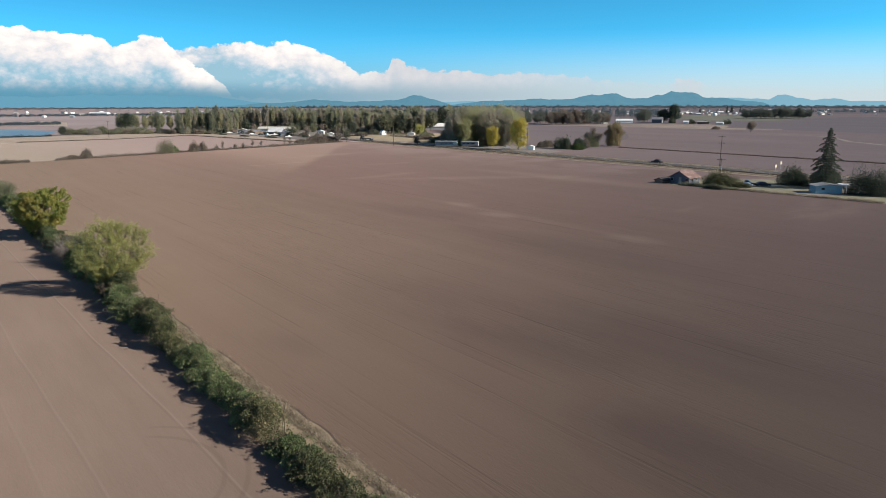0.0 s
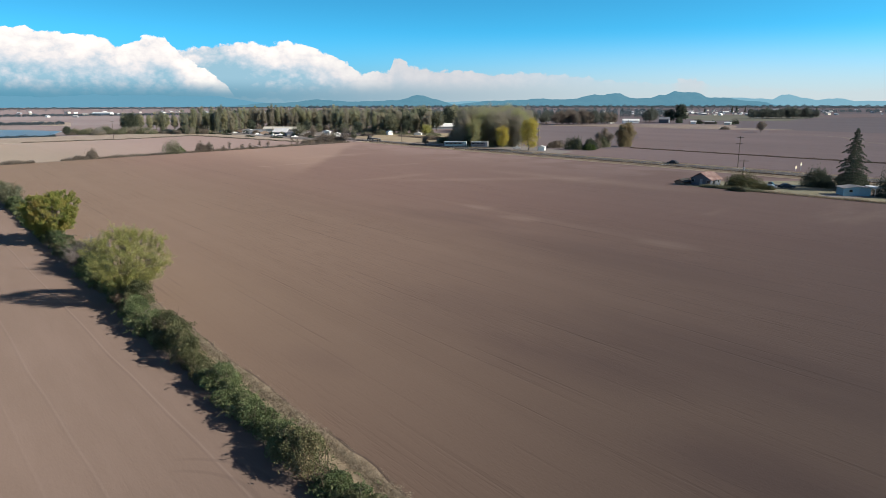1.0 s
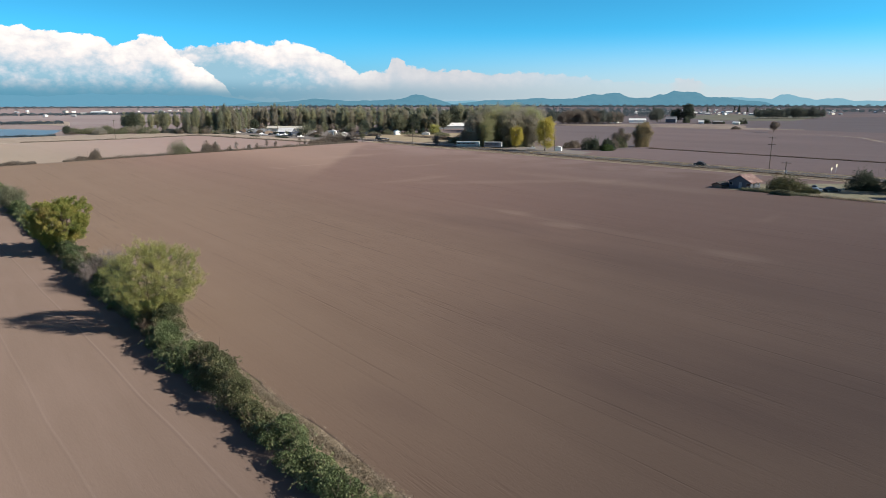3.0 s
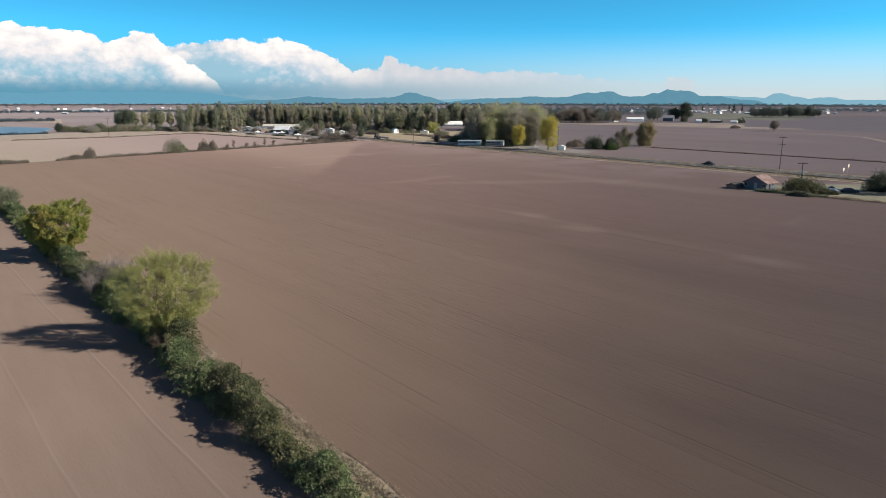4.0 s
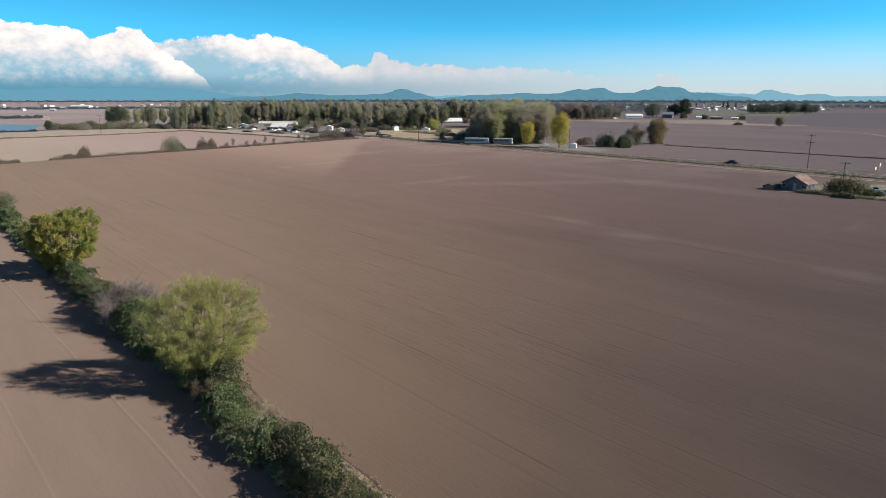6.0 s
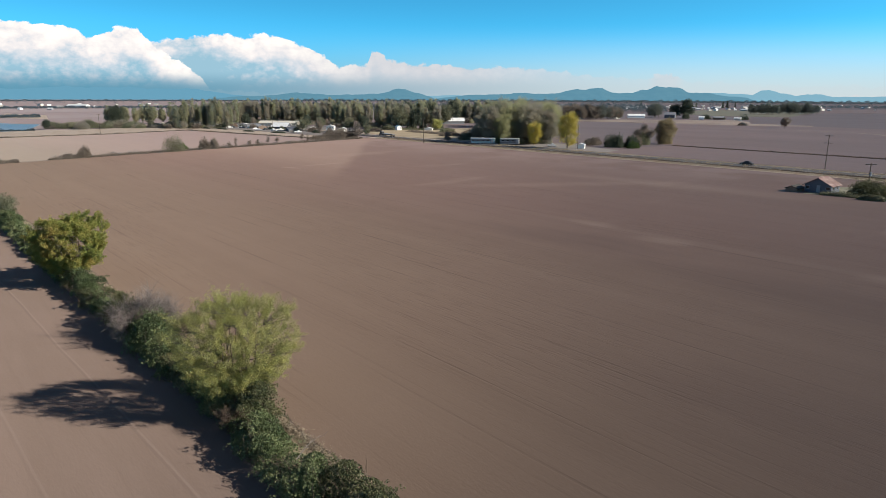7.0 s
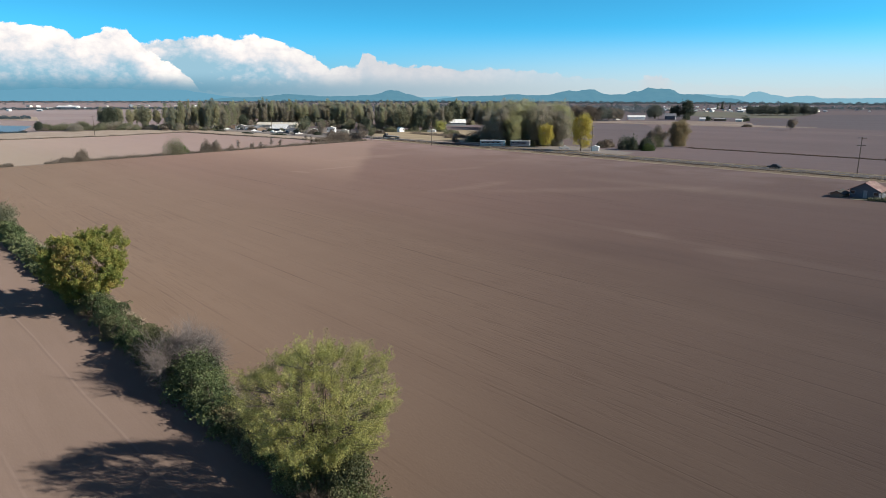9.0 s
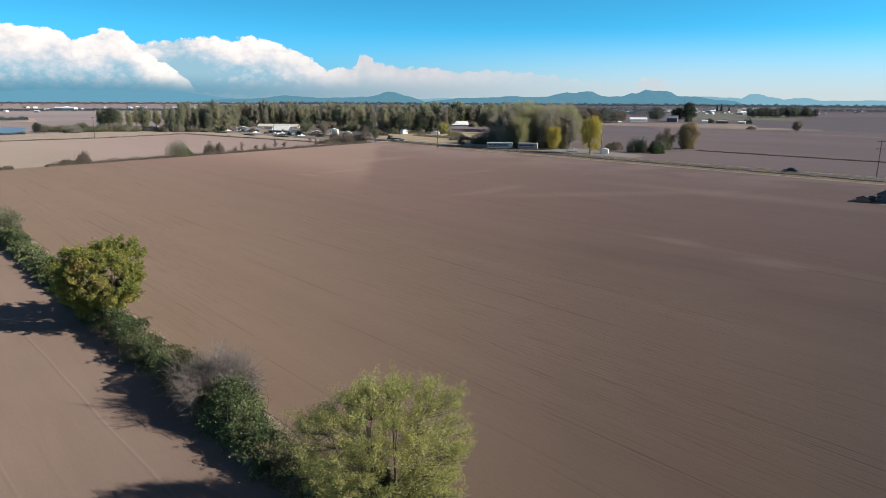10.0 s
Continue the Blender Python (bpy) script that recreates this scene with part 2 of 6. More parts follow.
def main_dust_shade(t, rot, co, col):
    """Pale, dried-out ground towards the far corner, a few dry streaks, and shading put into the colour."""
    s = t.n("ShaderNodeSeparateXYZ", ins={0: rot})
    u, v = s.outputs[0], s.outputs[1]
    wob = t.math("MULTIPLY_ADD", t.noise(rot, 0.02, 4.0), 40.0, -20.0)
    edge = t.math("ADD", t.math("MULTIPLY_ADD", v, 1.28, u), t.math("MULTIPLY", wob, 0.4))
    pale = t.math("MULTIPLY", t.smooth(edge, -84.0, -95.0), t.smooth(v, 90.0, 150.0))
    col = t.mix(t.math("MULTIPLY", pale, 0.5), col, rgba((0.285, 0.200, 0.158)))
    col = t.mix(t.smooth(v, 110.0, 215.0, 0.0, 0.22), col, rgba((0.255, 0.180, 0.160)))
    near_road = t.math("MULTIPLY", t.smooth(v, 175.0, 226.0), t.smooth(t.noise(rot, 0.04, 4.0), 0.35, 0.6))
    col = t.mix(t.math("MULTIPLY", near_road, 0.42), col, rgba((0.295, 0.215, 0.198)))
    st = t.n("ShaderNodeMapping", ins={"Vector": rot, "Scale": (0.035, 0.010, 1.0)}).outputs[0]
    dry = t.smooth(t.noise(st, 1.0, 5.0, 0.6), 0.58, 0.74)
    dry = t.math("MULTIPLY", dry, t.smooth(v, 70.0, 150.0))
    col = t.mix(t.math("MULTIPLY", dry, 0.45), col, rgba((0.27, 0.195, 0.158)))
    # the darker look of soil seen steeply from above, put into its colour
    col = t.mix(t.smooth(v, 26.0, 75.0, 0.13, 0.0), col, rgba((0.088, 0.061, 0.050)))
    # darker towards the near end of the field: lens-corner shading put into the colour
    corner_shade = t.smooth(t.math("MULTIPLY_ADD", t.noise(rot, 0.03, 3.0), 40.0, t.math("MULTIPLY_ADD", v, -0.25, u)), -105.0, -15.0)
    col = t.mix(t.math("MULTIPLY", corner_shade, 0.32), col, rgba((0.082, 0.056, 0.050)))
    # soft dark patches that also carry corner shading, long dry streaks and small dried-out spots
    def spot(u0, v0, ru, rv, turn, k, colour, ragged=0.8):
        c, sn = math.cos(radians(turn)), math.sin(radians(turn))
        a = t.math("SUBTRACT", u, u0)
        b = t.math("SUBTRACT", v, v0)
        du = t.math("MULTIPLY_ADD", a, c / ru, t.math("MULTIPLY", b, sn / ru))
        dv = t.math("MULTIPLY_ADD", b, c / rv, t.math("MULTIPLY", a, -sn / rv))
        r2 = t.math("ADD", t.math("MULTIPLY", du, du), t.math("MULTIPLY", dv, dv))
        r2 = t.math("MULTIPLY_ADD", t.noise(wisp, 0.25, 4.0), ragged, r2)
        return t.mix(t.smooth(r2, 0.1, 1.6, k, 0.0), col, rgba(colour))

    wisp = t.n("ShaderNodeMapping", ins={"Vector": rot, "Scale": (0.25, 1.0, 1.0)}).outputs[0]
    for place_of in ((-48.0, 49.0, 15.0, 8.0, 12.0, 0.42), (-24.0, 43.0, 13.0, 8.0, 0.0, 0.66), (-38.0, 62.0, 27.0, 13.0, 8.0, 0.44), (-76.0, 90.0, 36.0, 10.0, 4.0, 0.34),
                     (-124.0, 94.0, 26.0, 8.0, 6.0, 0.30), (-64.0, 29.5, 7.0, 3.5, 0.0, 0.22), (-64.0, 52.0, 24.0, 12.0, 6.0, 0.26)):
        col = spot(*place_of, (0.066, 0.044, 0.042), 1.2)
    for place_of in ((-111.0, 105.0, 7.0, 3.4, 8.0, 0.22), (-74.0, 106.0, 8.0, 3.8, 5.0, 0.19), (-128.0, 109.0, 7.0, 3.0, 0.0, 0.2), (-112.0, 107.5, 58.0, 2.4, -1.0, 0.10),
                     (-172.0, 152.0, 42.0, 6.0, 57.0, 0.17), (-266.0, 127.0, 12.0, 1.8, 96.0, 0.24), (-263.0, 112.0, 6.0, 1.8, 20.0, 0.22), (-150.0, 176.0, 60.0, 9.0, 4.0, 0.20)):
        col = spot(*place_of, (0.36, 0.265, 0.215), 1.0)
    return col


def near_tracks(t, rot, co, col):
    """Pale wheel tracks along the hedge."""
    s = t.n("ShaderNodeSeparateXYZ", ins={0: rot})
    wob = t.math("MULTIPLY_ADD", t.noise(t.n("ShaderNodeMapping", ins={"Vector": rot, "Scale": (0.03, 0.0, 0.0)}).outputs[0], 1.0, 2.0), 1.0, -0.5)
    # the tracks follow the hedge, slightly askew to the road
    v = t.math("ADD", t.math("MULTIPLY_ADD", s.outputs[0], -0.033, s.outputs[1]), wob)
    for v0, k in ((5.9, 0.05), (9.1, 0.10), (16.3, 0.17)):
        d = t.math("ABSOLUTE", t.math("SUBTRACT", v, v0))
        col = t.mix(t.smooth(d, 0.03, 0.13, k, 0.0), col, rgba((0.24, 0.195, 0.175)))
        d = t.math("ABSOLUTE", t.math("SUBTRACT", v, v0 - 0.22))
        col = t.mix(t.smooth(d, 0.03, 0.15, k * 1.2, 0.0), col, rgba((0.075, 0.056, 0.050)))
    # a turning wheel's track that bends towards the hedge
    du = t.math("ADD", s.outputs[0], 46.0)
    dv = t.math("SUBTRACT", s.outputs[1], 7.6)
    rad = t.math("SQRT", t.math("ADD", t.math("MULTIPLY", du, du), t.math("MULTIPLY", dv, dv)))
    side = t.smooth(t.math("SUBTRACT", dv, t.math("MULTIPLY", t.math("ABSOLUTE", du), 0.5)), 0.0, 2.5)
    for r0 in (7.6, 9.2):
        d = t.math("ABSOLUTE", t.math("SUBTRACT", rad, r0))
        col = t.mix(t.math("MULTIPLY", t.smooth(d, 0.08, 0.28, 0.24, 0.0), side), col, rgba((0.070, 0.052, 0.047)))
    worn = t.smooth(t.noise(t.n("ShaderNodeMapping", ins={"Vector": rot, "Scale": (0.05, 0.35, 1.0)}).outputs[0], 1.0, 4.0, 0.6), 0.35, 0.70)
    col = t.mix(t.math("MULTIPLY", worn, 0.16), col, rgba((0.215, 0.160, 0.140)))
    return col


def mottled(name, a, b, scale=0.4, rough=0.9, bump=0.15, dist=0.03):
    m, t, out = material(name)
    co = t.n("ShaderNodeTexCoord").outputs["Object"]
    f = t.math("MULTIPLY_ADD", t.noise(co, scale * 9, 5.0, 0.65), 0.5, t.math("MULTIPLY", t.noise(co, scale, 4.0), 0.6))
    f = t.smooth(f, 0.35, 0.78)
    surface(t, out, t.mix(f, rgba(a), rgba(b)), rough, bump=f, strength=bump, dist=dist, **{"Specular IOR Level": 0.2})
    return m


def leafy(name, cols, through_light=0.25, per_object=0.35, each=0.5):
    """Leaves: each one a little different, thin enough to let light through."""
    m, t, out = material(name)
    isl = t.n("ShaderNodeNewGeometry").outputs["Random Per Island"]
    obr = t.n("ShaderNodeObjectInfo").outputs["Random"]
    co = t.n("ShaderNodeTexCoord").outputs["Object"]
    lump = t.noise(co, 0.45, 3.0)
    f = t.math("MULTIPLY_ADD", isl, each, t.math("MULTIPLY_ADD", t.math("SUBTRACT", lump, 0.5), 1.7, 0.5 - each / 2))
    f = t.math("MULTIPLY_ADD", t.math("SUBTRACT", obr, 0.5), per_object, f, clamp=True)
    k = len(cols) - 1
    col = t.ramp(f, [(i / k, c) for i, c in enumerate(cols)])
    p = t.n("ShaderNodeBsdfPrincipled", ins={"Base Color": col, "Roughness": 0.6, "Specular IOR Level": 0.3})
    tr = t.n("ShaderNodeBsdfTranslucent", ins={"Color": col})
    mx = t.n("ShaderNodeMixShader", ins={0: through_light, 1: p.outputs[0], 2: tr.outputs[0]})
    t.nt.links.new(mx.outputs[0], out.inputs[0])
    return m


def plain(name, colour, rough=0.5, metal=0.0, dirt=0.25, scale=1.5):
    m, t, out = material(name)
    co = t.n("ShaderNodeTexCoord").outputs["Object"]
    n1 = t.noise(co, scale, 5.0, 0.6)
    n2 = t.noise(co, scale * 8, 3.0, 0.6)
    f = t.smooth(t.math("MULTIPLY_ADD", n2, 0.4, t.math("MULTIPLY", n1, 0.6)), 0.4, 0.72)
    surface(t, out, t.mix(t.math("MULTIPLY", f, dirt), rgba(colour), rgba((0.18, 0.15, 0.12))), rough, metal, bump=n2, strength=0.1, dist=0.01)
    return m


def striped(name, a, b, per_metre, rough=0.5, metal=0.0):
    """Sheet metal or siding with ribs that run along the object's y."""
    m, t, out = material(name)
    co = t.n("ShaderNodeTexCoord").outputs["Object"]
    wv = t.n("ShaderNodeTexWave", wave_type="BANDS", bands_direction="X", ins={"Vector": co, "Scale": per_metre, "Distortion": 0.0}).outputs[1]
    n1 = t.noise(co, 0.6, 5.0, 0.6)
    col = t.mix(t.smooth(n1, 0.4, 0.7), rgba(a), rgba(b))
    surface(t, out, col, rough, metal, bump=wv, strength=0.35, dist=0.03)
    return m


M_MAIN = soil("dry_tilled_soil", SOIL_DARK, SOIL_LIGHT, 1.0, 0.55, main_dust_shade, True)
M_NEAR = soil("smooth_dry_soil", NEAR_DARK, NEAR_LIGHT, 0.14, 0.3, near_tracks)
M_PALE = soil("pale_dry_soil", (0.192, 0.148, 0.126), (0.245, 0.192, 0.165), 0.5, 0.6)
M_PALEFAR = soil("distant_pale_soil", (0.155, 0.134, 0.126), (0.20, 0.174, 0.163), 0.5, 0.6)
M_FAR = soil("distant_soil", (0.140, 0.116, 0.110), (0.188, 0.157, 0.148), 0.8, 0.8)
M_BROWN = soil("brown_stubble_soil", (0.170, 0.130, 0.116), (0.232, 0.178, 0.158), 1.0, 0.9)
M_STRAW = mottled("dry_grass", (0.28, 0.22, 0.17), (0.44, 0.365, 0.295), 0.15)
M_GOLD = mottled("golden_grass", (0.27, 0.215, 0.140), (0.40, 0.33, 0.225), 0.1)
M_LAWN = mottled("worn_lawn", (0.14, 0.140, 0.092), (0.27, 0.24, 0.175), 0.2)
M_ROAD = mottled("asphalt", (0.062, 0.058, 0.060), (0.094, 0.088, 0.089), 0.5, 1.0, 0.1, 0.01)
M_GRAVEL = mottled("gravel", (0.17, 0.15, 0.14), (0.26, 0.235, 0.215), 0.6)
M_PAINT = plain("road_paint", (0.75, 0.73, 0.66), 0.7)
M_YPAINT = plain("yellow_road_paint", (0.65, 0.45, 0.06), 0.7)
M_BARK = mottled("bark", (0.10, 0.085, 0.07), (0.20, 0.175, 0.15), 1.5)
M_TWIG = mottled("bare_twigs", (0.145, 0.122, 0.114), (0.245, 0.212, 0.195), 2.0)
M_STEM = mottled("bramble_stems", (0.07, 0.05, 0.04), (0.16, 0.12, 0.09), 2.0)
M_BRAMBLE = leafy("bramble_leaves", [(0.030, 0.046, 0.020), (0.076, 0.106, 0.044), (0.140, 0.172, 0.074), (0.25, 0.27, 0.135)], 0.22, 0.35, 0.5)
M_BRAMBLE_DRY = leafy("turning_bramble_leaves", [(0.036, 0.044, 0.022), (0.088, 0.098, 0.044), (0.145, 0.145, 0.070), (0.25, 0.20, 0.115)], 0.22, 0.35, 0.5)
M_WILLOW = leafy("pale_green_leaves", [(0.23, 0.245, 0.092), (0.345, 0.35, 0.125), (0.45, 0.44, 0.155), (0.54, 0.505, 0.20)], 0.52, 0.0, 0.34)
M_OCHRE = leafy("ochre_green_leaves", [(0.12, 0.165, 0.042), (0.225, 0.255, 0.065), (0.35, 0.32, 0.09), (0.45, 0.32, 0.12)], 0.46, 0.0, 0.40)
M_GREY = leafy("grey_green_leaves", [(0.12, 0.13, 0.088), (0.185, 0.19, 0.12), (0.255, 0.245, 0.16)], 0.35)
M_CONIFER = leafy("dark_needles", [(0.045, 0.062, 0.044), (0.070, 0.090, 0.062), (0.105, 0.120, 0.080)], 0.2)
M_DARK = leafy("dark_green_leaves", [(0.046, 0.058, 0.046), (0.070, 0.086, 0.060), (0.105, 0.118, 0.076)], 0.3)
M_POPLAR = leafy("olive_poplar_leaves", [(0.275, 0.285, 0.225), (0.335, 0.345, 0.245), (0.40, 0.405, 0.255), (0.48, 0.45, 0.31)], 0.66, 0.9)
M_GROVE = leafy("dull_green_leaves", [(0.30, 0.285, 0.22), (0.345, 0.34, 0.215), (0.39, 0.40, 0.20), (0.46, 0.44, 0.27)], 0.64, 0.9)
M_YELLOW = leafy("yellow_autumn_leaves", [(0.32, 0.265, 0.055), (0.45, 0.375, 0.075), (0.56, 0.47, 0.12)], 0.3, 0.2)
M_BROWNLEAF = leafy("brown_autumn_leaves", [(0.17, 0.140, 0.118), (0.20, 0.168, 0.138), (0.245, 0.20, 0.155)], 0.25, 0.5)
# the blue haze of the distance is mixed into these leaf colours
M_HAZEWOOD = leafy("haze_blue_foliage", [(0.070, 0.102, 0.122), (0.080, 0.112, 0.130), (0.096, 0.124, 0.135)], 0.45, 0.0, 0.2)
M_RUST = leafy("rusty_autumn_leaves", [(0.20, 0.165, 0.105), (0.27, 0.22, 0.13), (0.35, 0.275, 0.155)], 0.4, 0.2)
M_GRASS = leafy("dead_grass_blades", [(0.22, 0.178, 0.130), (0.30, 0.248, 0.182), (0.39, 0.33, 0.245)], 0.2)
M_OLIVE = leafy("olive_shrub_leaves", [(0.085, 0.085, 0.048), (0.125, 0.125, 0.062), (0.18, 0.17, 0.085)], 0.3)
M_FARTREE = leafy("distant_tree_leaves", [(0.110, 0.128, 0.118), (0.130, 0.146, 0.128), (0.155, 0.165, 0.138)], 0.4)
M_GROVEGREY = leafy("sparse_grey_leaves", [(0.32, 0.295, 0.25), (0.365, 0.335, 0.27), (0.41, 0.385, 0.265)], 0.62, 0.6)
M_GREENSHRUB = leafy("fresh_green_leaves", [(0.045, 0.075, 0.02), (0.075, 0.115, 0.03), (0.11, 0.15, 0.045)], 0.25)
M_WHITE = plain("white_paint", (0.80, 0.79, 0.76), 0.5, 0, 0.15)
M_OFFWHITE = plain("cream_paint", (0.62, 0.58, 0.50), 0.6, 0, 0.25)
M_BLUEWALL = plain("blue_siding", (0.065, 0.078, 0.108), 0.6, 0, 0.2)
M_TEAL = plain("teal_siding", (0.20, 0.32, 0.38), 0.6, 0, 0.2)
M_BROWNWALL = plain("brown_siding", (0.16, 0.11, 0.08), 0.7, 0, 0.3)
M_GREYWALL = plain("grey_siding", (0.25, 0.26, 0.28), 0.6, 0, 0.25)
M_ROOFRED = striped("weathered_red_roof", (0.155, 0.088, 0.075), (0.30, 0.225, 0.205), 1.2, 0.8)
M_ROOFWHITE = striped("white_sheet_roof", (0.78, 0.78, 0.76), (0.62, 0.61, 0.58), 0.8, 0.4)
M_ROOFGREY = striped("grey_roof", (0.22, 0.22, 0.23), (0.32, 0.31, 0.30), 0.9, 0.7)
M_GLASS = plain("dark_window_glass", (0.02, 0.025, 0.03), 0.08, 0, 0.0)
M_TYRE = plain("tyre_rubber", (0.02, 0.02, 0.02), 0.85)
M_METAL = plain("galvanised_metal", (0.45, 0.45, 0.46), 0.4, 0.9)
M_BLACKCAR = plain("black_car_paint", (0.012, 0.013, 0.016), 0.45, 0, 0.05)
M_SILVER = plain("silver_car_paint", (0.40, 0.40, 0.41), 0.5, 0.1, 0.08)
M_BLUECAR = plain("blue_car_paint", (0.022, 0.027, 0.038), 0.45, 0, 0.05)
M_WOODPOLE = mottled("creosoted_wood", (0.07, 0.055, 0.045), (0.15, 0.125, 0.105), 2.0)
M_SIGN = plain("yellow_sign", (0.66, 0.58, 0.42), 0.6)

m, t, out = material("pond_water")
co = t.n("ShaderNodeTexCoord").outputs["Object"]
surface(t, out, rgba((0.11, 0.165, 0.21)), 0.3, bump=t.noise(co, 0.8, 3.0), strength=0.3, dist=0.08, **{"Specular IOR Level": 0.12})
M_WATER = m


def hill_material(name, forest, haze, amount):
    """Far wooded hills: mostly the blue of the air in front of them, put in as glow."""
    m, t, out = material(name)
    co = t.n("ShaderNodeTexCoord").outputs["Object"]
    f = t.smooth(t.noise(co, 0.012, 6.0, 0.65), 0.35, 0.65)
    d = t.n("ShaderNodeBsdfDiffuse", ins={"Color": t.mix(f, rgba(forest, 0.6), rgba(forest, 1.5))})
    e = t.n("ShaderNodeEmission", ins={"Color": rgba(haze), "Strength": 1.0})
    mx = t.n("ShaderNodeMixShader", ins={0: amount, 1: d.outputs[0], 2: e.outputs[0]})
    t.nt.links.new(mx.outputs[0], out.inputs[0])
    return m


# ---- mesh helpers ----
def mesh_np(name, verts, faces, mat, smooth=False):
    """A mesh from an array of corners and an array (or list) of faces."""
    me = bpy.data.meshes.new(name)
    verts = np.asarray(verts, dtype=np.float32)
    if isinstance(faces, np.ndarray):
        k = faces.shape[1]
        me.vertices.add(len(verts))
        me.vertices.foreach_set("co", verts.ravel())
        me.loops.add(faces.size)
        me.loops.foreach_set("vertex_index", faces.astype(np.int32).ravel())
        me.polygons.add(len(faces))
        me.polygons.foreach_set("loop_start", np.arange(0, faces.size, k, dtype=np.int32))
        me.update(calc_edges=True)
    else:
        me.from_pydata([tuple(map(float, v)) for v in verts], [], faces)
        me.update()
    me.materials.append(mat)
    if smooth:
        me.polygons.foreach_set("use_smooth", np.ones(len(me.polygons), dtype=bool))
    return me


def part(name, data, parent, label=""):
    ob = new(name, data)
    ob.parent = parent
    if label:
        ob["label"] = label
    return ob


def bm_mesh(name, bm, mat):
    me = bpy.data.meshes.new(name)
    bm.to_mesh(me)
    bm.free()
    me.materials.append(mat)
    return me


def box_bm(bm, x0, x1, y0, y1, z0, z1, bevel=0.0):
    r = bmesh.ops.create_cube(bm, size=1.0, matrix=Matrix.LocRotScale(((x0 + x1) / 2, (y0 + y1) / 2, (z0 + z1) / 2), None, (x1 - x0, y1 - y0, z1 - z0)))
    if bevel:
        edges = list({e for v in r["verts"] for e in v.link_edges})
        bmesh.ops.bevel(bm, geom=edges, offset=bevel, segments=2, affect="EDGES", profile=0.5)


def box(name, x0, x1, y0, y1, z0, z1, mat, parent, bevel=0.0, label=""):
    bm = bmesh.new()
    box_bm(bm, x0, x1, y0, y1, z0, z1, bevel)
    return part(name, bm_mesh(name, bm, mat), parent, label)


def leaves(rng, centres, size, spread_up=0.35, slim=0.55):
    """Folded leaf blades, one at each centre, turned every way with a lean to the light."""
    n = len(centres)
    d = rng.normal(size=(n, 3))
    d[:, 2] += spread_up
    d /= np.linalg.norm(d, axis=1, keepdims=True) + 1e-9
    a = np.cross(d, rng.normal(size=(n, 3)))
    a /= np.linalg.norm(a, axis=1, keepdims=True) + 1e-9
    b = np.cross(d, a)
    s = (size * rng.uniform(0.65, 1.35, n))[:, None]
    v = np.empty((n, 4, 3))
    v[:, 0] = centres - a * s * 0.5
    v[:, 1] = centres + b * s * slim * 0.5 + d * s * 0.14
    v[:, 2] = centres + a * s * 0.5
    v[:, 3] = centres - b * s * slim * 0.5 + d * s * 0.14
    return v.reshape(-1, 3), np.arange(n * 4).reshape(-1, 4)


def tubes(chains, sides=5):
    """Tapered tubes along chains of (point, radius)."""
    V, F, base = [], [], 0
    ang = np.linspace(0, 2 * np.pi, sides, endpoint=False)
    for pts, rad in chains:
        pts = np.asarray(pts, float)
        for i, p in enumerate(pts):
            d = pts[min(i + 1, len(pts) - 1)] - pts[max(i - 1, 0)]
            d = d / (np.linalg.norm(d) + 1e-9)
            x = np.cross(d, (0.31, 0.87, 0.13))
            x /= np.linalg.norm(x) + 1e-9
            y = np.cross(d, x)
            V.append(p + rad[i] * (np.cos(ang)[:, None] * x + np.sin(ang)[:, None] * y))
        for i in range(len(pts) - 1):
            for k in range(sides):
                k2 = (k + 1) % sides
                F.append((base + i * sides + k, base + i * sides + k2, base + (i + 1) * sides + k2, base + (i + 1) * sides + k))
        base += len(pts) * sides
    return np.concatenate(V), np.array(F)


def bend(rng, a, b, n, sag):
    """A slightly crooked way from a to b."""
    a, b = np.asarray(a, float), np.asarray(b, float)
    t = np.linspace(0, 1, n)[:, None]
    p = a + (b - a) * t
    off = rng.normal(size=3) * sag * np.linalg.norm(b - a)
    p += np.sin(t * np.pi) * off
    return p


def crown_points(rng, n, rx, ry, rz, shape):
    """Clump centres in a crown about the origin, more of them towards its outside."""
    out = []
    lob = rng.normal(size=(5, 3))
    lob /= np.linalg.norm(lob, axis=1, keepdims=True)
    if shape == "plume":
        # upright boughs that fan out from the trunk, each with its own tip
        k = max(7, n // 11)
        while len(out) < n:
            j = len(out) % k
            g = np.random.default_rng(int(k * 977 + j * 31 + n))
            a, q = 2.4 * j + g.normal() * 0.35, g.uniform(0.0, 1.0) ** 0.5 * 0.95
            tip = np.array((math.cos(a) * q, math.sin(a) * q, 1.0 - 0.75 * q * q + g.uniform(-0.22, 0.06)))
            foot = np.array((tip[0] * 0.62, tip[1] * 0.62, -0.95 + 0.5 * q * g.uniform(0.2, 1.0)))
            f = rng.uniform(0, 1) ** 0.75
            p = foot + (tip - foot) * f + rng.normal(size=3) * (0.17, 0.17, 0.06) * (1.15 - 0.75 * f)
            out.append(p * (rx, ry, rz))
        return np.array(out)
    while len(out) < n:
        d = rng.normal(size=3)
        d /= np.linalg.norm(d)
        r = rng.uniform(0.18, 1.0) ** 0.5
        k = 0.70 + 0.34 * max(0, (lob @ d).max()) ** 2 + rng.uniform(-0.08, 0.08)
        p = d * r * k
        if shape == "poplar":
            w0 = 1.0 - 0.62 * max(0, p[2]) ** 1.4 - 0.25 * max(0, -p[2])
            p[:2] *= w0
        elif shape == "round" and p[2] < -0.55:
            p[2] *= 0.75
        out.append(p * (rx, ry, rz))
    return np.array(out)


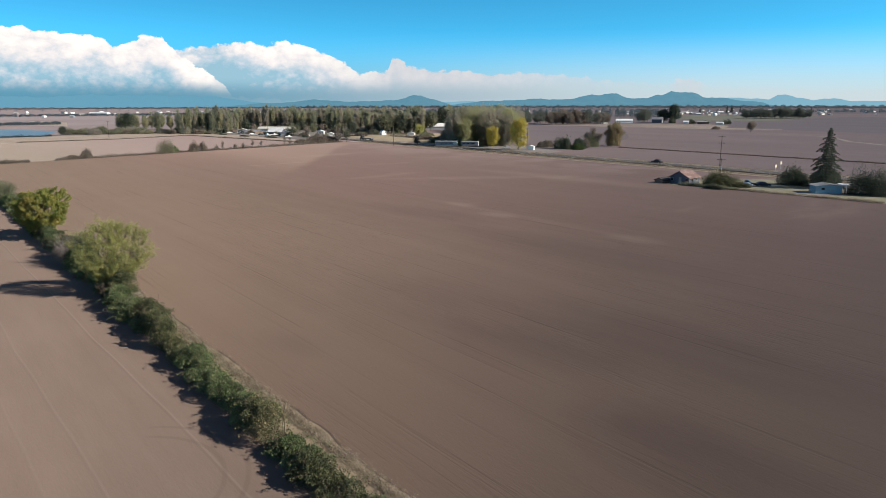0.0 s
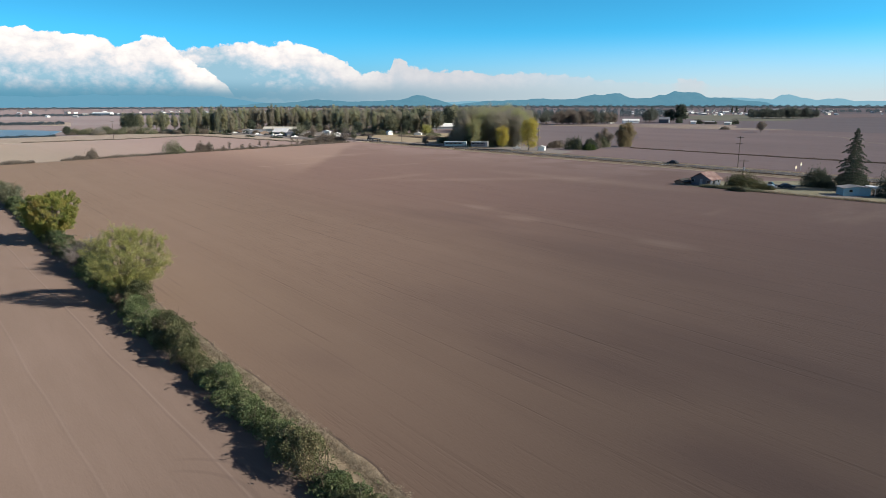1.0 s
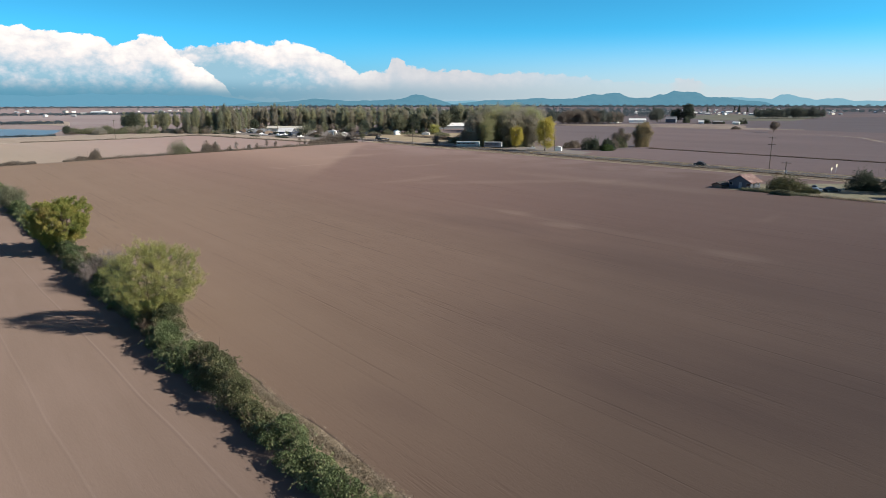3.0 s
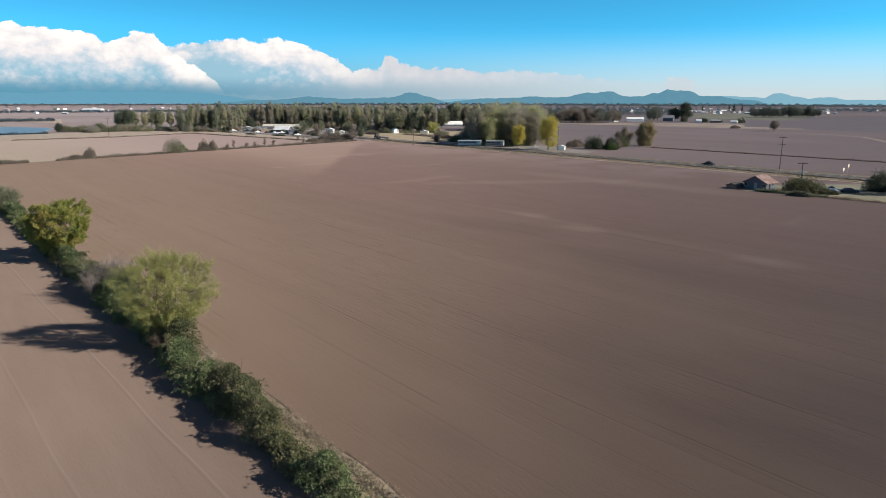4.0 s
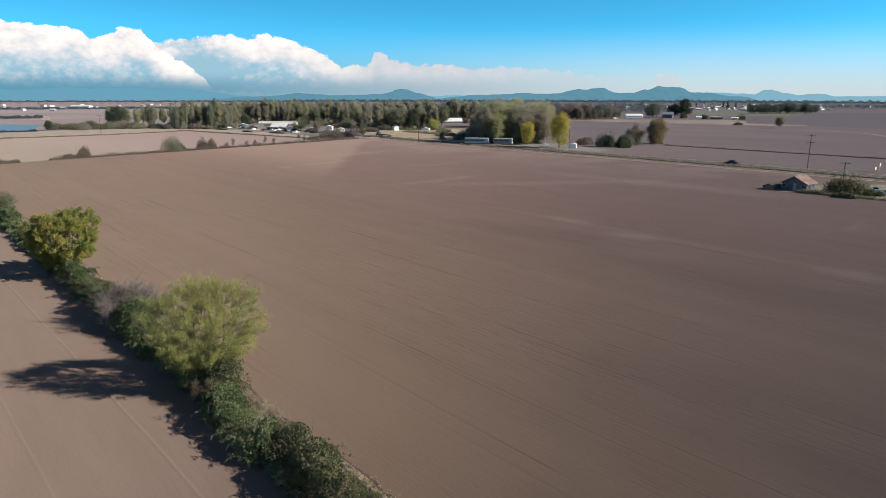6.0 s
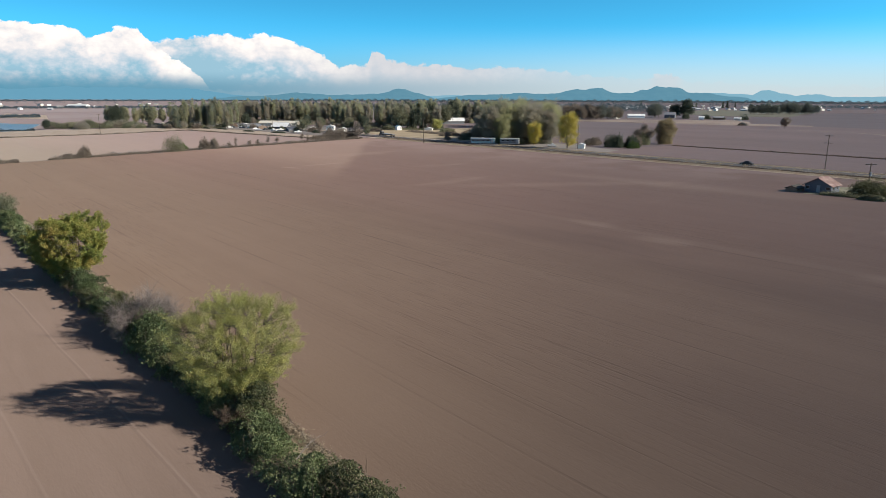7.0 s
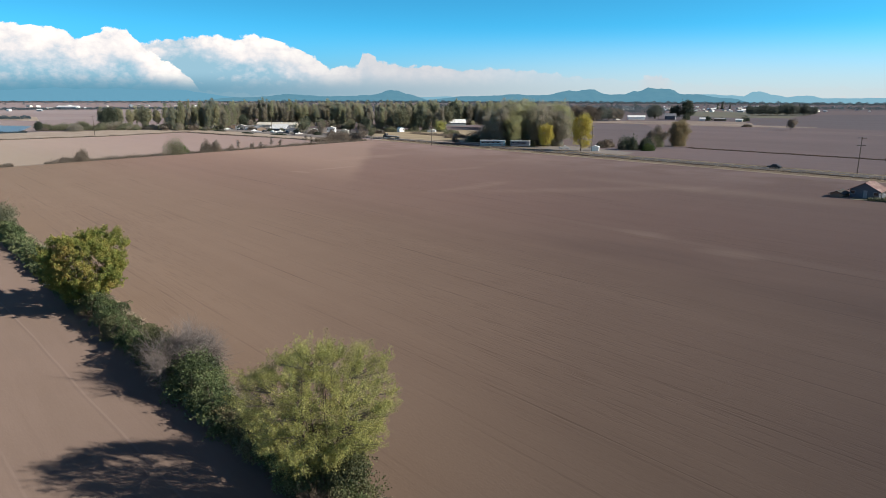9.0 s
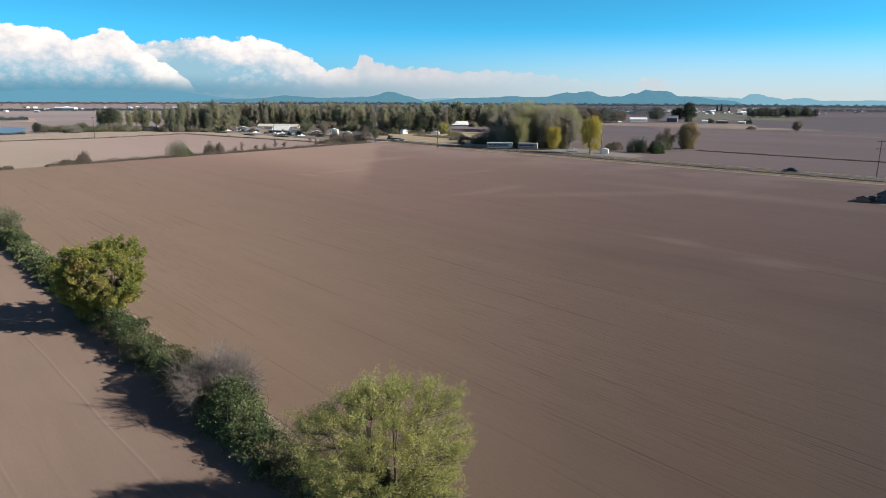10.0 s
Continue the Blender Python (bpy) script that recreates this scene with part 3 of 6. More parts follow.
def make_tree(name, label, seed, h, r, foot, clumps, per, leaf, mat, shape="round", trunk=0.2, clump_r=0.2, category="tree", limbs=9):
    """A tree: trunk, limbs that reach into the crown, and leaves in clumps at their ends."""
    rng = np.random.default_rng(seed)
    root = tagged(new(name), label, category)
    cz = (h + foot) / 2
    rz = (h - foot) / 2
    pts = crown_points(rng, clumps, r, r * rng.uniform(0.85, 1.0), rz, shape) + (0, 0, cz)
    fork = foot + (h - foot) * (0.12 if shape != "poplar" else 0.75)
    tz = np.linspace(-0.1, fork, 6)
    tp = np.stack([rng.normal(size=6) * trunk * 0.4 * (tz > 0.3), rng.normal(size=6) * trunk * 0.4 * (tz > 0.3), tz], 1)
    part("trunk", mesh_np("trunk", *tubes([(tp, np.linspace(trunk * 1.15, trunk * 0.7 if shape != "poplar" else trunk * 0.3, 6))], 8), M_BARK, True), root)
    chains = []
    ends = pts[rng.choice(len(pts), min(limbs, len(pts)), replace=False)]
    limb_pts = []
    for e in ends:
        z0 = fork if shape != "poplar" else min(fork, max(foot * 0.9, e[2] - rng.uniform(1, 3)))
        k = np.clip(z0 / fork, 0, 1) * 5
        i = min(int(k), 4)
        start = tp[i] + (tp[i + 1] - tp[i]) * (k - i)
        c = bend(rng, start, tp[-1] * 0 + e * (0.92, 0.92, 1.0), 6, 0.07)
        limb_pts.append(c)
        chains.append((c, np.linspace(trunk * 0.45, trunk * 0.10, 6)))
    allp = np.concatenate(limb_pts)
    for p in pts:
        q = allp[np.argmin(np.linalg.norm(allp - p, axis=1) + np.maximum(0, allp[:, 2] - p[2]))]
        chains.append((bend(rng, q, p, 4, 0.08), np.linspace(trunk * 0.14, trunk * 0.04, 4)))
    tagged(part("branchwork", mesh_np("branchwork", *tubes(chains, 4), M_BARK), root), kind="stuff")
    c = np.repeat(pts, per, axis=0)
    c = c + rng.normal(size=c.shape) * clump_r * r * np.array((1, 1, 0.85))
    c[:, 2] = np.maximum(c[:, 2], 0.25)
    part("crown", mesh_np("crown", *leaves(rng, c, leaf), mat), root)
    return root


def make_hedge_tree(name, label, seed, h, r, foot, stems, boughs, twigs, per, leaf, mat, low=0.55, thin_below=0.0, spray=0.85):
    """A tree seen from near: stems that fan out from the ground, boughs that fill a ragged dome, twigs that point outward and up with leaves along them."""
    rng = np.random.default_rng(seed)
    root = tagged(new(name), label, "tree")
    mid, up, down = np.array((0, 0, h * low)), h * (1 - low), h * low - foot
    knobs = rng.normal(size=(14, 3))
    knobs[:, 2] = np.abs(knobs[:, 2]) * 1.1 - 0.3
    knobs /= np.linalg.norm(knobs, axis=1, keepdims=True)
    size = rng.uniform(0.02, 0.30, 14)
    S = []
    for s in range(stems):
        a = 2.4 * s + rng.normal() * 0.3
        q = math.sqrt((s + 0.3) / stems) * 0.62
        tip = np.array((math.cos(a) * r * q, math.sin(a) * r * q, h * (0.86 - 0.55 * q * q) * rng.uniform(0.85, 1.0)))
        t = np.linspace(0, 1, 10)[:, None]
        start = np.array((math.cos(a) * 0.3, math.sin(a) * 0.3, -0.1))
        stem = start + (tip - start) * t + np.sin(t * np.pi) * np.array((math.cos(a) * 0.06 * r, math.sin(a) * 0.06 * r, -0.02 * h)) + np.sin(t * 7.0 + s) * rng.normal(size=3) * 0.07
        part("trunk", mesh_np("trunk", *tubes([(stem, np.linspace(0.095, 0.015, 10))], 6), M_STEM, True), root)
        S.append(stem[2:])
    S = np.concatenate(S)
    chains, P = [], []
    for b in range(boughs):
        # even spread over the dome, most of it near the outside
        z = 1 - 1.93 * (b + 0.5) / boughs
        a = 2.39996 * b + rng.normal() * 0.12
        d = np.array((math.sqrt(max(0, 1 - z * z)) * math.cos(a), math.sqrt(max(0, 1 - z * z)) * math.sin(a), z))
        k = 0.74 + (np.exp(((knobs @ d) - 1) * 11) * size).sum() + rng.uniform(-0.07, 0.05)
        k *= rng.uniform(0.30, 1.0) ** 0.30
        p = mid + d * k * np.array((r, r, up if z > 0 else down))
        q = S[np.argmin(np.linalg.norm(S - p, axis=1) + 1.2 * np.maximum(0, S[:, 2] - p[2] + 0.5))]
        chains.append((bend(rng, q, p, 5, 0.06), np.linspace(0.030, 0.009, 5)))
        out = p - mid * (1, 1, 0.75)
        out /= np.linalg.norm(out) + 1e-6
        for _ in range(twigs):
            b0 = q + (p - q) * rng.uniform(0.55, 1.0)
            w0 = out * 0.8 + rng.normal(size=3) * 0.55 + (0, 0, 0.55)
            w0 /= np.linalg.norm(w0)
            tw = b0 + w0 * rng.uniform(0.5, 1.15) * spray
            chains.append(((b0, (b0 + tw) / 2 + rng.normal(size=3) * 0.04, tw), (0.010, 0.007, 0.004)))
            n = per // 3 if thin_below and tw[2] / h < thin_below and rng.uniform() < 0.7 else per
            g = rng.uniform(0.1, 1.06, n)[:, None]
            P.append(b0 + (tw - b0) * g + rng.normal(size=(n, 3)) * 0.11)
    P = np.concatenate(P)
    P[:, 2] = np.maximum(P[:, 2], 0.3)
    tagged(part("twig_mass", mesh_np("twig_mass", *tubes(chains, 3), M_BARK), root), kind="stuff")
    part("crown", mesh_np("crown", *leaves(rng, P, leaf, 0.5, 0.5), mat), root)
    return root


def make_bush(name, label, seed, length, width, height, count, leaf, mat, category="shrub", stems=14, ragged=0.3, spikes=1.0, boxy=1.0):
    """A mound of leaves on many stems, longer along its x."""
    rng = np.random.default_rng(seed)
    root = tagged(new(name), label, category)
    lobes = [(rng.uniform(-0.29, 0.29) * length, rng.uniform(-0.18, 0.18) * width, rng.uniform(0.6, 1.0)) for _ in range(7)]
    lobes += [(-0.27 * length, 0, 0.65), (0.27 * length, 0, 0.65), (0, 0, 1.0)]
    P = []
    per = count // len(lobes) + 1
    for lx, ly, k in lobes:
        d = rng.normal(size=(per, 3))
        d /= np.linalg.norm(d, axis=1, keepdims=True)
        d[:, 2] = np.abs(d[:, 2])
        d = np.sign(d) * np.abs(d) ** boxy
        rad = 1 - np.abs(rng.normal(size=per)) * 0.13
        q = d * (0.35 * length, 0.4 * width, height) + (lx, ly, 0)
        ph = lx * 1.7 + ly
        rad *= 1 + 0.16 * np.sin(q[:, 0] * 5.1 + ph) * np.sin(q[:, 1] * 4.7 + 2 * ph) * np.cos(q[:, 2] * 4.3) + 0.09 * np.sin(q[:, 0] * 9.7 + 3 * ph) * np.sin(q[:, 2] * 8.9 + q[:, 1] * 7.7)
        bump = 1 + ragged * 0.35 * np.sin(d[:, 0] * 7 + lx * 3) * np.cos(d[:, 1] * 6 + d[:, 2] * 5 + ly)
        p = d * (rad * bump)[:, None] * (0.19 * length + 0.10 * width, 0.34 * width, height * k * 0.95)
        P.append(p + (lx, ly, 0.05))
    P = np.concatenate(P)
    sp = rng.integers(0, len(P), int(len(P) * 0.03))
    P[sp, 2] += np.abs(rng.normal(size=len(sp))) * height * 0.15 * ragged * 1.4 * spikes
    P[:, 2] = np.maximum(P[:, 2], 0.06)
    part("foliage", mesh_np("foliage", *leaves(rng, P, leaf), mat), root)
    chains = []
    for _ in range(stems):
        a = (rng.uniform(-0.4, 0.4) * length, rng.uniform(-0.25, 0.25) * width, -0.05)
        b = (a[0] + rng.normal() * 0.5, a[1] + rng.normal() * 0.5, height * rng.uniform(0.7, 1.1))
        chains.append((bend(rng, a, b, 5, 0.12), np.linspace(0.03, 0.008, 5)))
    tagged(part("stem_tangle", mesh_np("stem_tangle", *tubes(chains, 4), M_STEM), root), kind="stuff")
    return root


def make_bramble(name, label, seed, length, width, height, count, leaf, mat, stems=18):
    """A bramble mass: rounded lumps of leaves heaped over each other, with dark gaps between."""
    rng = np.random.default_rng(seed)
    root = tagged(new(name), label, "bush")
    lumps = []
    for _ in range(int(length * 2.1)):
        x, y = rng.uniform(-0.5, 0.5) * (length + 1.0), float(np.clip(rng.normal() * 0.2, -0.30, 0.27)) * width
        r = rng.uniform(0.50, 1.0)
        top = height * (1 - 1.7 * (y / width) ** 2 * 2.2) * rng.uniform(0.66, 1.06)
        lumps.append((x, y, max(top - r * 0.85, 0.15), r))
    for _ in range(int(length * 1.3)):
        side = rng.choice((-1.0, 1.0))
        r = rng.uniform(0.45, 0.8)
        lumps.append((rng.uniform(-0.5, 0.5) * (length + 1.0), side * width * rng.uniform(0.22, 0.36), rng.uniform(0.1, 0.35) * height, r))
    w = np.array([q[3] ** 2 for q in lumps])
    P = []
    for (x, y, z, r), n in zip(lumps, (w / w.sum() * count * 0.8).astype(int)):
        d = rng.normal(size=(n, 3))
        d /= np.linalg.norm(d, axis=1, keepdims=True)
        d[:, 2] = np.where(d[:, 2] < -0.3, -d[:, 2], d[:, 2])
        rad = 1 - np.abs(rng.normal(size=n)) * 0.14 + 0.10 * np.sin(d[:, 0] * 6 + x * 3) * np.cos(d[:, 1] * 6 + d[:, 2] * 5 + y)
        P.append(d * (rad * r)[:, None] * (1.2, 1.0, 0.9) + (x, y, z))
    n = int(count * 0.2)
    core = np.stack([rng.uniform(-0.5, 0.5, n) * (length + 1.0), rng.uniform(-0.34, 0.34, n) * width, rng.uniform(0, 0.62, n) * height], 1)
    P = np.concatenate(P + [core])
    # long canes that arch out of the heap, leaves along them
    canes, arches = int(length * 11), []
    for (x, y, z, r) in [lumps[q] for q in rng.integers(0, len(lumps), canes)]:
        a = rng.uniform(0, 6.283)
        g = np.linspace(0, 1, 6)
        ln = rng.uniform(0.5, 1.15)
        up = rng.uniform(0.25, 0.75)
        o = np.array((x + math.cos(a) * r * 0.75, y + math.sin(a) * r * 0.7, z + r * 0.55))
        arc = o + np.stack([np.cos(a) * ln * g, np.sin(a) * ln * g, up * g - 0.95 * up * g * g * 1.3], 1)
        arches.append((arc, np.linspace(0.010, 0.004, 6)))
        f = rng.uniform(0.1, 1.0, 13)
        P = np.concatenate([P, np.stack([np.interp(f, g, arc[:, k]) for k in range(3)], 1) + rng.normal(size=(13, 3)) * 0.06])
    P[:, 2] = np.maximum(P[:, 2], 0.06)
    part("foliage", mesh_np("foliage", *leaves(rng, P, leaf), mat), root)
    chains = arches
    for _ in range(stems):
        a = (rng.uniform(-0.4, 0.4) * length, rng.uniform(-0.25, 0.25) * width, -0.05)
        b = (a[0] + rng.normal() * 0.5, a[1] + rng.normal() * 0.5, height * rng.uniform(0.7, 1.15))
        chains.append((bend(rng, a, b, 5, 0.12), np.linspace(0.03, 0.008, 5)))
    tagged(part("stem_tangle", mesh_np("stem_tangle", *tubes(chains, 4), M_STEM), root), kind="stuff")
    return root


def make_bare_bush(name, label, seed, width, height, stems, mat=None, category="shrub"):
    """A leafless shrub: stems that fork into many thin twigs."""
    rng = np.random.default_rng(seed)
    root = tagged(new(name), label, category)
    stem_chains, twig_chains = [], []
    for _ in range(stems):
        a = np.array((rng.normal() * width * 0.10, rng.normal() * width * 0.10, -0.05))
        d = rng.normal(size=3)
        d[2] = abs(d[2]) * 0.8 + 0.7
        d /= np.linalg.norm(d)
        b = a + d * (width * 0.5, width * 0.5, height) * rng.uniform(0.62, 0.86)
        c = bend(rng, a, b, 6, 0.06)
        stem_chains.append((c, np.linspace(0.05, 0.012, 6)))
        for _ in range(32):
            p = c[rng.integers(2, 6)]
            e = p + rng.normal(size=3) * height * 0.11 + d * height * 0.12
            tw = bend(rng, p, e, 3, 0.1)
            twig_chains.append((tw, (0.018, 0.012, 0.008)))
            for _ in range(4):
                e2 = e + rng.normal(size=3) * height * 0.085 + (0, 0, 0.10)
                twig_chains.append(((tw[1], (tw[1] + e2) / 2 + rng.normal(size=3) * 0.05, e2), (0.010, 0.007, 0.005)))
    for chain in stem_chains:
        part("stem", mesh_np("stem", *tubes([chain], 5), mat or M_TWIG, True), root)
    tagged(part("twig_mass", mesh_np("twig_mass", *tubes(twig_chains, 3), mat or M_TWIG), root), kind="stuff")
    return root


def make_conifer(name, label, seed, h, r):
    rng = np.random.default_rng(seed)
    root = tagged(new(name), label, "conifer")
    tz = np.linspace(-0.1, h * 0.98, 8)
    part("trunk", mesh_np("trunk", *tubes([(np.stack([tz * 0, tz * 0, tz], 1), np.linspace(h * 0.017, 0.03, 8))], 8), M_BARK, True), root)
    chains, N = [], []
    z = h * 0.07
    while z < h * 0.985:
        k = 1 - z / h
        reach = r * (k ** 0.8) * rng.uniform(0.8, 1.12)
        m = int(4 + 6 * k)
        a0 = rng.uniform(0, 6.28)
        for i in range(m):
            a = a0 + i * 6.283 / m + rng.normal() * 0.2
            L = reach * rng.uniform(0.45, 1.25) + 0.08
            t = np.linspace(0, 1, 6)
            q = np.stack([np.cos(a) * L * t, np.sin(a) * L * t, z + L * (0.20 * t - 0.42 * t * t)], 1)
            chains.append((q, np.linspace(0.05 * k + 0.015, 0.008, 6)))
            cnt = int(22 + 34 * L)
            f = rng.uniform(0.12, 1.0, cnt) ** 0.8
            pos = np.stack([np.interp(f, t, q[:, j]) for j in range(3)], 1)
            side = rng.normal(size=cnt) * 0.16 * L * (1.1 - f * 0.7)
            pos += np.stack([-np.sin(a) * side, np.cos(a) * side, -np.abs(rng.normal(size=cnt)) * 0.22 - np.abs(side) * 0.15], 1)
            N.append(pos)
        z += h * 0.026 + 0.42 * k
    tagged(part("branchwork", mesh_np("branchwork", *tubes(chains, 4), M_BARK), root), kind="stuff")
    part("crown", mesh_np("crown", *leaves(rng, np.concatenate(N), 0.36, 0.6, 0.35), M_CONIFER), root)
    return root


def put(ob, x, y, turn=0.0, s=1.0, z=0.0):
    ob.matrix_basis = pose(x, y, z, 0, 0, turn) @ Matrix.Diagonal((s, s, s, 1))
    return ob


def again(ob, x, y, turn=0.0, s=1.0, tall=1.0):
    return copy_thing(ob, pose(x, y, 0, 0, 0, turn) @ Matrix.Diagonal((s, s, s * tall, 1)) @ Matrix.Diagonal((*[1 / k for k in ob.scale], 1)))


# ---- ground ----
def sheet(name, label, corners, z, mat, category="field", kind="structure", thick=0.4):
    """A flat piece of land with a thickness, its top at z."""
    n = len(corners)
    vs = [(x, y, z) for x, y in corners] + [(x, y, z - thick) for x, y in corners]
    a = sum(corners[i][0] * corners[(i + 1) % n][1] - corners[(i + 1) % n][0] * corners[i][1] for i in range(n))
    order = list(range(n)) if a > 0 else list(range(n))[::-1]
    fs = [tuple(order), tuple(n + i for i in reversed(order))]
    for i in range(n):
        p, q = order[i], order[(i + 1) % n]
        fs.append((p, n + p, n + q, q))
    return tagged(new(name, mesh_np(name, vs, fs, mat)), label, category, kind=kind)


bound = lambda v: -343.0 - (v - 34.0) * 0.23      # the far left edge of the big field
S = 7000.0
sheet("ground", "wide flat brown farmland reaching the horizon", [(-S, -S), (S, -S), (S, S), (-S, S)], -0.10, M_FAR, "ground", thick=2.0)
sheet("field", "large bare tilled brown field between hedge and road", [uv(260, hedge_v(260)), uv(260, 232), uv(bound(232) + 1, 232), uv(bound(17) + 1, 18.9), uv(-135, 18.9), uv(5, hedge_v(5))], 0.0, M_MAIN)
sheet("field", "smooth bare tan field beside the bramble hedge", [uv(260, -260), uv(260, hedge_v(260)), uv(5, hedge_v(5)), uv(-135, 18.9), uv(-520, 18.9), uv(-520, -260)], 0.0, M_NEAR)
sheet("field", "pale dry field behind the weedy ditch", [uv(bound(-60) - 1, -60), uv(bound(232) - 1, 232), (-112, 436), (-157, 473), (-182, 490), (-224, 526), (-252, 473), (-298, 428), (-420, 310)], 0.0, M_PALE)
sheet("grass_strip", "strip of dry straw-coloured grass along a field", [(-114, 438), (-157, 475), (-182, 492), (-224, 528), (-252, 475), (-298, 430), (-420, 312), (-480, 350), (-345, 494), (-330, 519), (-262, 575), (-190, 540), (-120, 470), (-84, 452)], -0.03, M_STRAW, "grass")
sheet("verge", "pale dry grass verge between field and road", [uv(260, 232.4), uv(260, 241.2), uv(-392, 241.2), uv(-392, 232.4)], 0.04, M_STRAW, "verge")
sheet("verge", "pale gravel and grass verge along the road", [uv(260, 250.8), uv(260, 256), uv(-560, 256), uv(-560, 250.8)], 0.04, M_STRAW, "verge")
road = sheet("road", "straight two-lane grey asphalt country road", [uv(420, 241.5), uv(420, 250.5), uv(-760, 250.5), uv(-760, 241.5)], 0.22, M_ROAD, "road")
for off, mat in ((242.1, M_PAINT), (249.9, M_PAINT), (246.0, M_YPAINT)):
    vs = [uv(420, off - 0.07), uv(420, off + 0.07), uv(-760, off + 0.07), uv(-760, off - 0.07)]
    part("road_line", mesh_np("road_line", [(x, y, 0.226) for x, y in vs], [(0, 1, 2, 3)], mat), road)
sheet("field", "bare brown field beyond the road", [uv(260, 256.4), uv(260, 318.5), uv(-236, 318.5), uv(-250, 256.4)], 0.0, M_BROWN)
sheet("field", "wide bare brown field beyond the ditch", [uv(420, 322), uv(420, 560), uv(-330, 640), uv(-440, 600), uv(-300, 420), uv(-246, 322)], 0.0, M_BROWN)
M_DRYSTRIP = mottled("thin_dry_grass", (0.165, 0.128, 0.114), (0.30, 0.24, 0.195), 0.03)
sheet("grass_strip", "pale patchy strip of dry grass across distant fields", [(80, 760), (98, 795), (160, 800), (235, 800), (290, 790), (285, 745), (262, 690), (300, 652), (292, 632), (255, 640), (225, 655), (170, 705), (120, 735)], 0.03, M_DRYSTRIP, "grass")
sheet("grass_strip", "narrow dry grass baulk across a bare field", [(236, 566), (262, 534), (267, 505), (249, 449), (249, 380), (252, 380), (252.5, 449), (271, 505), (265, 537), (237, 567)], 0.03, M_DRYSTRIP, "grass")
sheet("grass_field", "golden dry grass field behind the road", [uv(-395, 257), uv(-300, 262), uv(-340, 330), uv(-445, 365), uv(-470, 262)], 0.0, M_GOLD, "grass")
sheet("yard", "pale gravel yard beside the road", [uv(-300, 256.5), uv(-232, 256.5), uv(-236, 272), uv(-300, 290)], 0.03, M_GRAVEL, "yard")
sheet("yard", "gravel farmyard with parked vehicles", [(-262, 576), (-190, 541), (-118, 471), (-96, 470), (-90, 540), (-140, 600), (-240, 650)], 0.0, M_GRAVEL, "yard")
sheet("grass_strip", "dry straw-coloured strip of grass beyond the pond", [(-645, 958), (-545, 886), (-452, 735), (-540, 790)], -0.03, M_STRAW, "grass")
sheet("pond", "still blue pond behind dry grass", [(-335, 512), (-350, 492), (-420, 440), (-700, 430), (-620, 640), (-445, 640), (-388, 616)], -0.02, M_WATER, "pond")
sheet("lawn", "worn lawn and bare earth round the farmhouse", [uv(-119, 187), uv(-100, 190.5), uv(-72, 192.5), uv(-30, 193), uv(-30, 231.9), uv(-100, 231.9), uv(-121, 203)], 0.05, M_LAWN, "lawn")
sheet("driveway", "pale gravel drive from the road to the house", [uv(-84, 195), uv(-76, 195), uv(-62, 241), uv(-78, 241)], 0.10, M_GRAVEL, "drive")
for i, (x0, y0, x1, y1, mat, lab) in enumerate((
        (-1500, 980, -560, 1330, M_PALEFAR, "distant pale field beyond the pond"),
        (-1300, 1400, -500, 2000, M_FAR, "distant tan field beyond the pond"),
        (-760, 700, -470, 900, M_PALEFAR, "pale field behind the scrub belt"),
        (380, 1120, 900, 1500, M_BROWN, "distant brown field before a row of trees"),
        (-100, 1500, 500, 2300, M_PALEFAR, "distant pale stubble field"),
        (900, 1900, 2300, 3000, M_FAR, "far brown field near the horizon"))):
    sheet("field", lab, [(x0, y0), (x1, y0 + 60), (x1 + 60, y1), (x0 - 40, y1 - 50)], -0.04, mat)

# low bank and ditch with weeds: field edges
def weeds(name, label, a, b, width, height, count, leaf, mat, seed, category="weeds"):
    """A long low band of weeds or grass that nobody could count."""
    rng = np.random.default_rng(seed)
    a, b = np.array(a), np.array(b)
    d = b - a
    L = np.linalg.norm(d)
    n = np.array((-d[1], d[0])) / L
    f = rng.uniform(0, 1, count)
    amp = 0.45 + 0.55 * np.abs(np.sin(f * L / 3.1) * np.sin(f * L / 7.7 + 1.0))
    off = rng.normal(size=count) * width * 0.3
    p = np.empty((count, 3))
    p[:, :2] = a + d * f[:, None] + n * off[:, None]
    p[:, 2] = np.abs(rng.normal(size=count)) * height * 0.5 * amp + 0.04
    return tagged(new(name, mesh_np(name, *leaves(rng, p, leaf, 0.1, 0.4), mat)), label, category, kind="stuff")


M_FOOT = mottled("flattened_dead_grass", (0.17, 0.130, 0.090), (0.35, 0.28, 0.19), 0.7, 0.95, 0.5, 0.05)
# the furrow is a flat strip in a darker soil colour
M_FURROW = mottled("dark_furrow_soil", (0.062, 0.044, 0.036), (0.105, 0.075, 0.060), 0.6)
rng = np.random.default_rng(61)
us = np.arange(25.0, -262.0, -1.6)
inner = [uv(q, hedge_v(q) + 0.6) for q in us]
foot_edge = [hedge_v(q) + 3.05 + 0.2 * math.sin(q * 0.37) + rng.normal() * 0.10 for q in us]
sheet("grass_strip", "narrow strip of flattened dead grass at the foot of the hedge", inner + [uv(q, e) for q, e in zip(us, foot_edge)][::-1], 0.035, M_FOOT, "grass")
sheet("furrow", "narrow dark furrow between the dead grass and the tilled field", [uv(q, e - 0.1) for q, e in zip(us, foot_edge)] + [uv(q, e + 0.20 + rng.normal() * 0.04) for q, e in zip(us, foot_edge)][::-1], 0.018, M_FURROW, "furrow")
